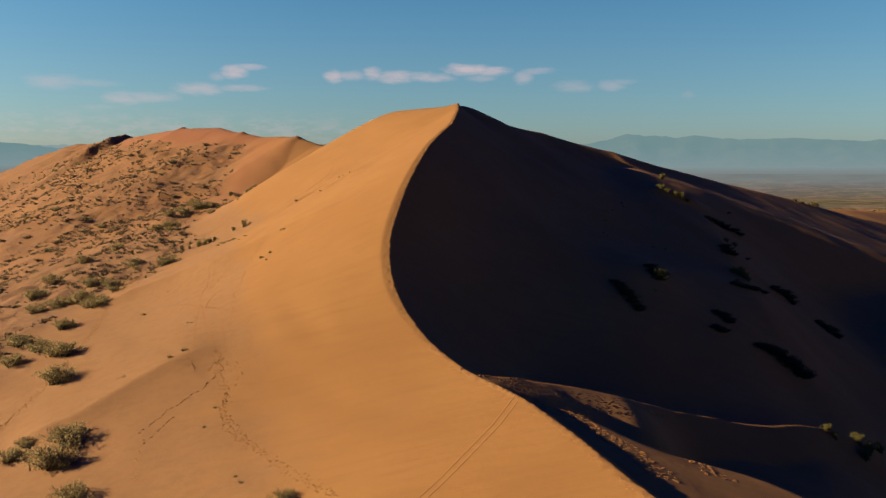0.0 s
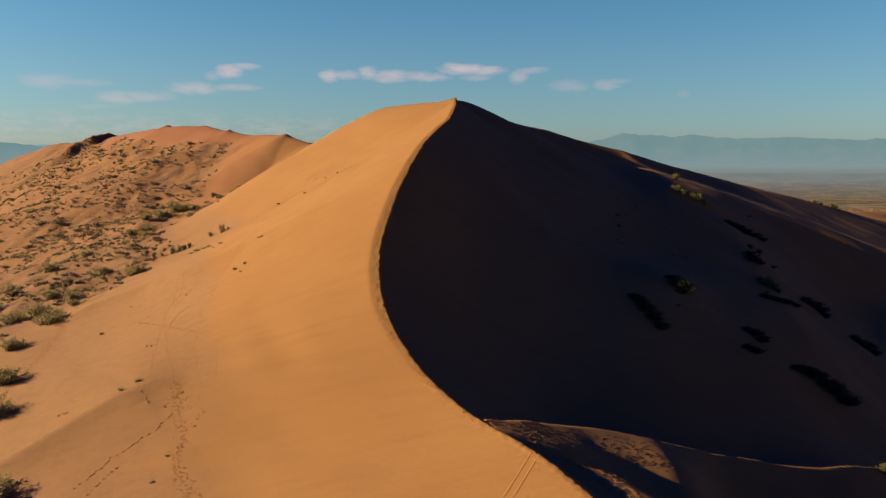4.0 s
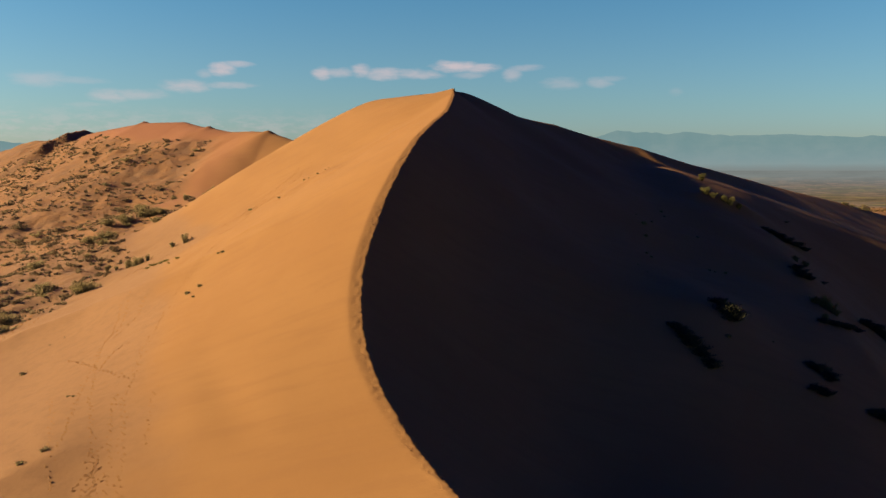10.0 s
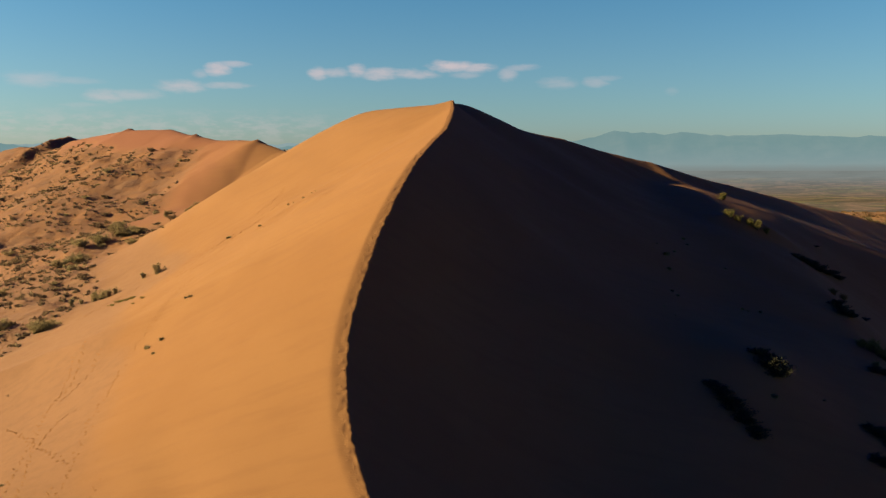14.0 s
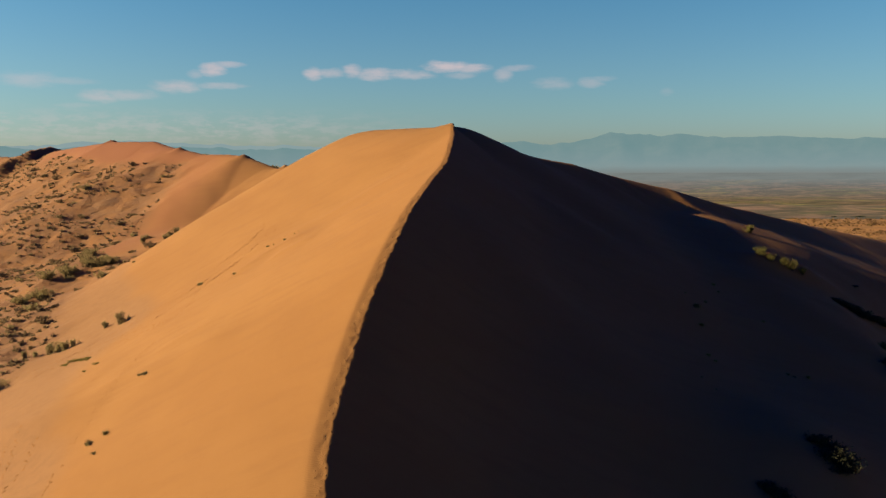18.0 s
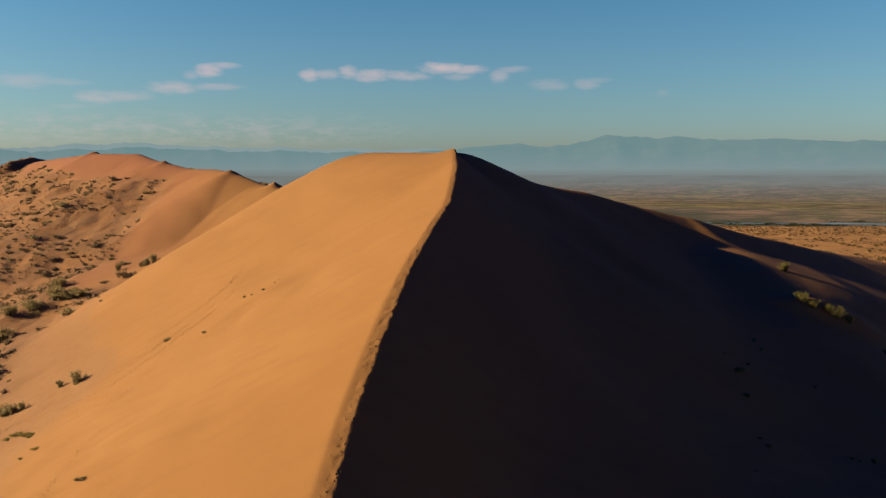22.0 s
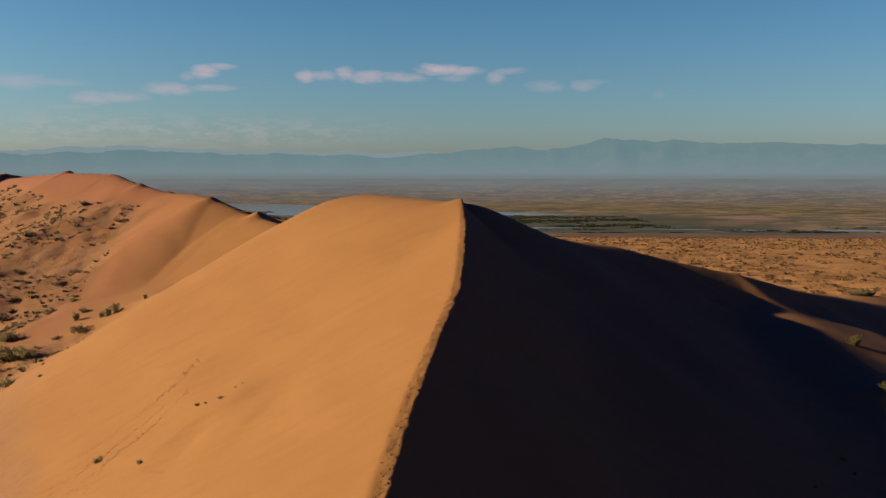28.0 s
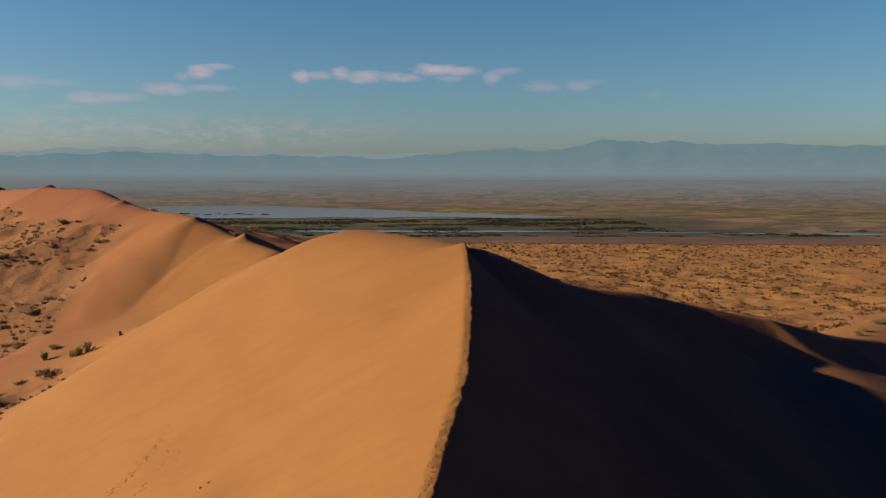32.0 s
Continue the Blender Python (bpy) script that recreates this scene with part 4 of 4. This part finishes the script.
def past_shoulder(x, y):
    return (ridge_gap(x, y) > 62 + 20 * lattice(x, y, 30, 53)) & (lattice(x, y, 40, 51) + 0.6 * lattice(x, y, 15, 52) > -0.55)


scatter("dry_scrub", 13000, 5, (-400, -85, 165, 640), (0.5, 3.0), mat_dry, 14, on_flank, "countless small dry tufts on the hill's flank")
scatter("plain_scrub", 11000, 6, (-60, 760, 330, 1250), (0.9, 5.0), mat_far_scrub, 18, past_shoulder, "countless low shrubs on the sandy plain beyond the dune")
scatter("plain_dry_grass", 24000, 7, (-60, 760, 330, 1250), (0.6, 2.6), mat_far_scrub, 10, past_shoulder, "countless dry tufts on the sandy plain")


def riverside(x, y):
    shore = lattice(x * 0.4, y, 60, 71) + 0.5 * lattice(x, y, 22, 72)
    return (shore > 0.05) & ((x < 520) | ((y < 2080) & (shore > 0.5)))


scatter("riverside_thicket", 20000, 8, (-900, 1300, 1880, 2600), (2.5, 8), mat_thicket, 12, riverside, "dark thickets along the far river and lake shore")


# ---- footprints and tracks in the sand ----
def prints(name, trails, seed, size, label, rim=0.22):
    """Trodden marks: little craters with a thrown-up rim along each trail (points, lanes, spacing, scatter)."""
    rng = random.Random(seed)
    verts, faces = [], []
    for pts, lanes, gap, loose in trails:
        for lane in range(lanes):
            shift = rng.uniform(-0.3, 0.3) + (lane - (lanes - 1) / 2) * (0.9 if lanes != 2 else 0.55)
            run, side = 0.0, 1
            for (ax, ay), (bx, by) in zip(pts[:-1], pts[1:]):
                length = math.hypot(bx - ax, by - ay)
                tx, ty = (bx - ax) / length, (by - ay) / length
                while run < length:
                    side = -side
                    off = shift + 0.14 * side + rng.gauss(0, loose)
                    x, y = ax + tx * run - ty * off + rng.gauss(0, loose * 0.5), ay + ty * run + tx * off
                    r = size * rng.uniform(0.75, 1.25)
                    z0 = on_ground_fast(x, y)
                    b = len(verts)
                    for ring, (rr, zz) in enumerate(((1.4, -0.10), (0.95, rim), (0.5, -0.02))):
                        for k in range(7):
                            a = 2 * math.pi * k / 7
                            dx, dy = rr * r * math.cos(a), rr * r * math.sin(a)
                            qx, qy = x + dx * abs(ty) * 0.8 + dy * tx + dx * 0.2, y + dy * ty + dx * 0.8 * tx
                            verts.append((qx, qy, z0[0] + z0[1] * (qx - x) + z0[2] * (qy - y) + zz * r * rng.uniform(0.7, 1.3)))
                    for ring in range(2):
                        for k in range(7):
                            p, q = b + 7 * ring + k, b + 7 * ring + (k + 1) % 7
                            faces.append((p, q, q + 7, p + 7))
                    faces.append(tuple(b + 14 + k for k in range(7)))
                    run += gap * rng.uniform(0.75, 1.3)
                run -= length
    mesh = mesh_of(name, verts, faces)
    mesh.materials.append(mat_print)
    return tagged(new(name, mesh), label, "footprints", kind="stuff")


def on_ground_fast(x, y):
    h = height(np.array([x, x + 0.3, x]), np.array([y, y, y + 0.3]))
    return float(h[0]), float((h[1] - h[0]) / 0.3), float((h[2] - h[0]) / 0.3)


prints("footprints_slope", [
    ([(-42.5, 139.5), (-46.3, 148.2), (-52, 160.2), (-58.6, 177.5), (-59.6, 180.2)], 1, 0.72, 0.12),
    ([(-51.4, 149.6), (-53.5, 157.9), (-55.6, 165.1), (-58.4, 176.5)], 1, 0.75, 0.12),
    ([(-39.7, 138.6), (-43.3, 149.3), (-46.8, 158.9), (-48.1, 166.4), (-50, 174), (-50.7, 181.5), (-51.4, 188.6)], 1, 0.75, 0.2),
    ([(-41.1, 139.1), (-43.2, 145.2), (-47.1, 155.3), (-48.8, 161.2)], 1, 0.75, 0.12),
    ([(-48.3, 141.2), (-53.9, 153.1), (-60.9, 166.8)], 1, 0.9, 0.15),
    ([(-60.9, 186.3), (-60.4, 191.8), (-61.1, 195.3), (-63.4, 203.3)], 1, 0.75, 0.12),
    ([(-59.7, 186.8), (-58, 191.9), (-59.2, 198.3)], 1, 0.75, 0.12),
    ([(-59.6, 180.2), (-61, 187.4), (-60.6, 190), (-63.7, 200.8)], 1, 0.75, 0.12),
    ([(-66, 183.6), (-56.9, 173.5), (-48.6, 164.6)], 1, 0.8, 0.12),
    ([(-56.1, 173.6), (-56.2, 179.2), (-54.4, 180.4)], 1, 0.7, 0.1),
    ([(-40.1, 147.2), (-40.9, 151.5), (-43.2, 159.6)], 1, 0.9, 0.2),
    ([(-45.3, 140.8), (-45, 143), (-43.7, 144.5)], 2, 0.7, 0.2),
    ([(-46, 148.2), (-42.7, 138.8), (-39.7, 131.7), (-38.1, 124.8), (-34, 118), (-29.8, 111.6), (-21.6, 98.9), (-14.5, 89.5)], 2, 0.62, 0.22),
    ([(-38.6, 138.2), (-39.4, 130.7), (-36.8, 120.5), (-30.5, 110.2)], 1, 0.7, 0.2),
    ([(-50.2, 122.7), (-48.1, 129.1), (-44, 136.7), (-42, 143.1)], 1, 0.8, 0.22),
    ([(-44.9, 107.4), (-48.6, 118.7), (-46.3, 127)], 1, 0.75, 0.15),
    ([(-79.9, 135.8), (-79.1, 145.7), (-80, 158), (-84, 180), (-90.7, 208.1), (-91.2, 217.4), (-95.4, 232.6)], 2, 0.72, 0.25),
    ([(-93.2, 212.5), (-93.1, 218.6), (-95.9, 231.1), (-94, 240)], 2, 0.72, 0.25),
    ([(-87, 199), (-89, 206), (-88, 216), (-91, 226)], 1, 0.72, 0.15),
], 11, 0.165, "trails of footprints crossing the lower sand slope", 0.27)
prints("footprints_climb", [
    ([(-86.2, 243.8), (-75.9, 244.9), (-65.1, 240.9), (-57.5, 238), (-51.5, 247), (-46, 252.6)], 2, 0.72, 0.3),
    ([(-81.9, 239.9), (-69.3, 237.7), (-56.2, 228.8), (-49.5, 226.5)], 2, 0.72, 0.3),
    ([(-52, 190.9), (-50.5, 200.4), (-50.1, 209.7), (-49, 214.6)], 2, 0.72, 0.12),
    ([(-78.2, 236.5), (-76.7, 243), (-70.8, 247.6), (-57.5, 246.5), (-52.7, 251.1)], 2, 0.72, 0.3),
    ([(-60.5, 228.6), (-51.3, 225.1), (-49.3, 232), (-50.9, 248.8)], 1, 0.72, 0.15),
    ([(-66.4, 239.9), (-59.1, 236), (-51.3, 227.4)], 2, 0.72, 0.3),
    ([(-44.3, 239.8), (-38, 233.2)], 1, 0.6, 0.1),
    ([(-67.2, 255.8), (-60.7, 255.6), (-54, 256.5), (-48, 262.4), (-44.9, 268.8)], 2, 0.66, 0.22),
    ([(-52, 242.9), (-50.4, 249.5), (-46.6, 251.4), (-43.5, 258.4), (-42, 268)], 2, 0.68, 0.22),
    ([(-61, 249.6), (-53.5, 249.6), (-50.5, 253.5), (-46, 258)], 2, 0.68, 0.25),
    ([(-41.2, 261.6), (-41.4, 268.6), (-42.1, 274.6)], 1, 0.72, 0.12),
    ([(-49.1, 261.2), (-46, 264.2), (-45.1, 270.3), (-45.6, 275)], 2, 0.72, 0.14),
    ([(-45.7, 239.2), (-39.8, 237.9)], 1, 0.7, 0.1),
], 12, 0.115, "trails of footprints climbing the upper sand slope")
prints("footprints_spur", [
    ([(3.5, 118), (6, 123.5), (9, 126.5)], 9, 0.42, 0.7),
    ([(5, 117), (11, 120), (16, 122.5), (24, 127)], 7, 0.45, 0.8),
    ([(10, 124.5), (20, 131), (33, 138)], 2, 0.7, 0.5),
    ([(6, 113), (12, 112), (18, 110), (24, 112), (30, 118)], 5, 0.5, 0.6),
    ([(8, 112), (13, 107), (16, 100), (18.5, 93), (20, 84)], 4, 0.5, 0.45),
    ([(20, 112), (25, 107), (27, 100), (28, 92)], 3, 0.6, 0.6),
], 13, 0.2, "a mass of footprints where the spur leaves the crest")


def crest_trail():
    """Points along the trodden lip of the crest."""
    ys = np.arange(62, 293, 3.0)
    return [(float(a) - 0.4, float(b)) for a, b in zip(crest_x(ys), ys)]


prints("footprints_crest", [(crest_trail(), 2, 0.36, 0.2)], 14, 0.1, "footprints along the very edge of the crest", 0.18)


def grooves(name, pts, offsets, wide, high, label):
    """Long low berms left by something that slid down the slope."""
    verts, faces = [], []
    for off in offsets:
        line = []
        for (ax, ay), (bx, by) in zip(pts[:-1], pts[1:]):
            length = math.hypot(bx - ax, by - ay)
            tx, ty = (bx - ax) / length, (by - ay) / length
            line += [(ax + tx * s - ty * off, ay + ty * s + tx * off, -ty, tx) for s in np.arange(0, length, 0.5)]
        b = len(verts)
        for x, y, nx, ny in line:
            for q, lift in ((-1, -0.04), (0, high), (1, -0.04)):
                vx, vy = x + nx * q * wide, y + ny * q * wide
                verts.append((vx, vy, on_ground(vx, vy) + lift))
        for k in range(len(line) - 1):
            for q in range(2):
                p = b + 3 * k + q
                faces.append((p, p + 1, p + 4, p + 3))
    mesh = mesh_of(name, verts, faces)
    mesh.materials.append(mat_print)
    return tagged(new(name, mesh), label, "track", kind="stuff")


grooves("slide_track", [(6.4, 107.0), (3.4, 99.5), (0.6, 94.0), (-1.9, 89.0), (-8, 78)], (-0.5, 0.5), 0.3, 0.045, "pair of shallow slide tracks down the sand slope")


# ---- reed islets in the lake ----
def reed_islet(seed):
    rng = random.Random(seed)
    root = new("reed_islet")
    bm = bmesh.new()
    bmesh.ops.create_uvsphere(bm, u_segments=14, v_segments=8, radius=1.0)
    for v in bm.verts:
        k = 1 + 0.25 * noise.noise(v.co * 1.7 + Vector((seed, 0, 0)))
        v.co = Vector((v.co.x * k, v.co.y * k * 0.5, v.co.z * 0.04))
    part("mud_bank", bm, mat_twig, root, "flat brown mud bank")
    verts, faces = [], []
    for i in range(260):
        a, r = rng.uniform(0, 6.283), math.sqrt(rng.random()) * 0.85
        x, y, h, w = r * math.cos(a), 0.5 * r * math.sin(a), rng.uniform(0.08, 0.2), rng.uniform(0.02, 0.05)
        b = len(verts)
        verts += [(x - w, y, 0.0), (x + w, y, 0.0), (x + rng.gauss(0, 0.02), y, h)]
        faces.append((b, b + 1, b + 2))
    tagged(part("reed_bed", mesh_of("reed_bed", verts, faces), mat_reed, root), kind="stuff")
    return tagged(root, "low dark reed islet in the pale lake", "islet", "reed islets")


islets = [reed_islet(i) for i in range(2)]
rng = random.Random(404)
for k, (x, y) in enumerate([(-790, 2830), (-742, 2790), (-730, 2875), (-690, 2810), (-655, 2850), (-610, 2800), (-560, 2790), (-575, 2840), (-840, 2870)]):
    size = rng.uniform(9, 24)
    copy_thing(islets[k % 2], pose(x, y, 1.0) @ Matrix.Diagonal((size, size, size * 0.6, 1)))
for p in islets:
    for o in (*p.children_recursive, p):
        bpy.data.objects.remove(o)
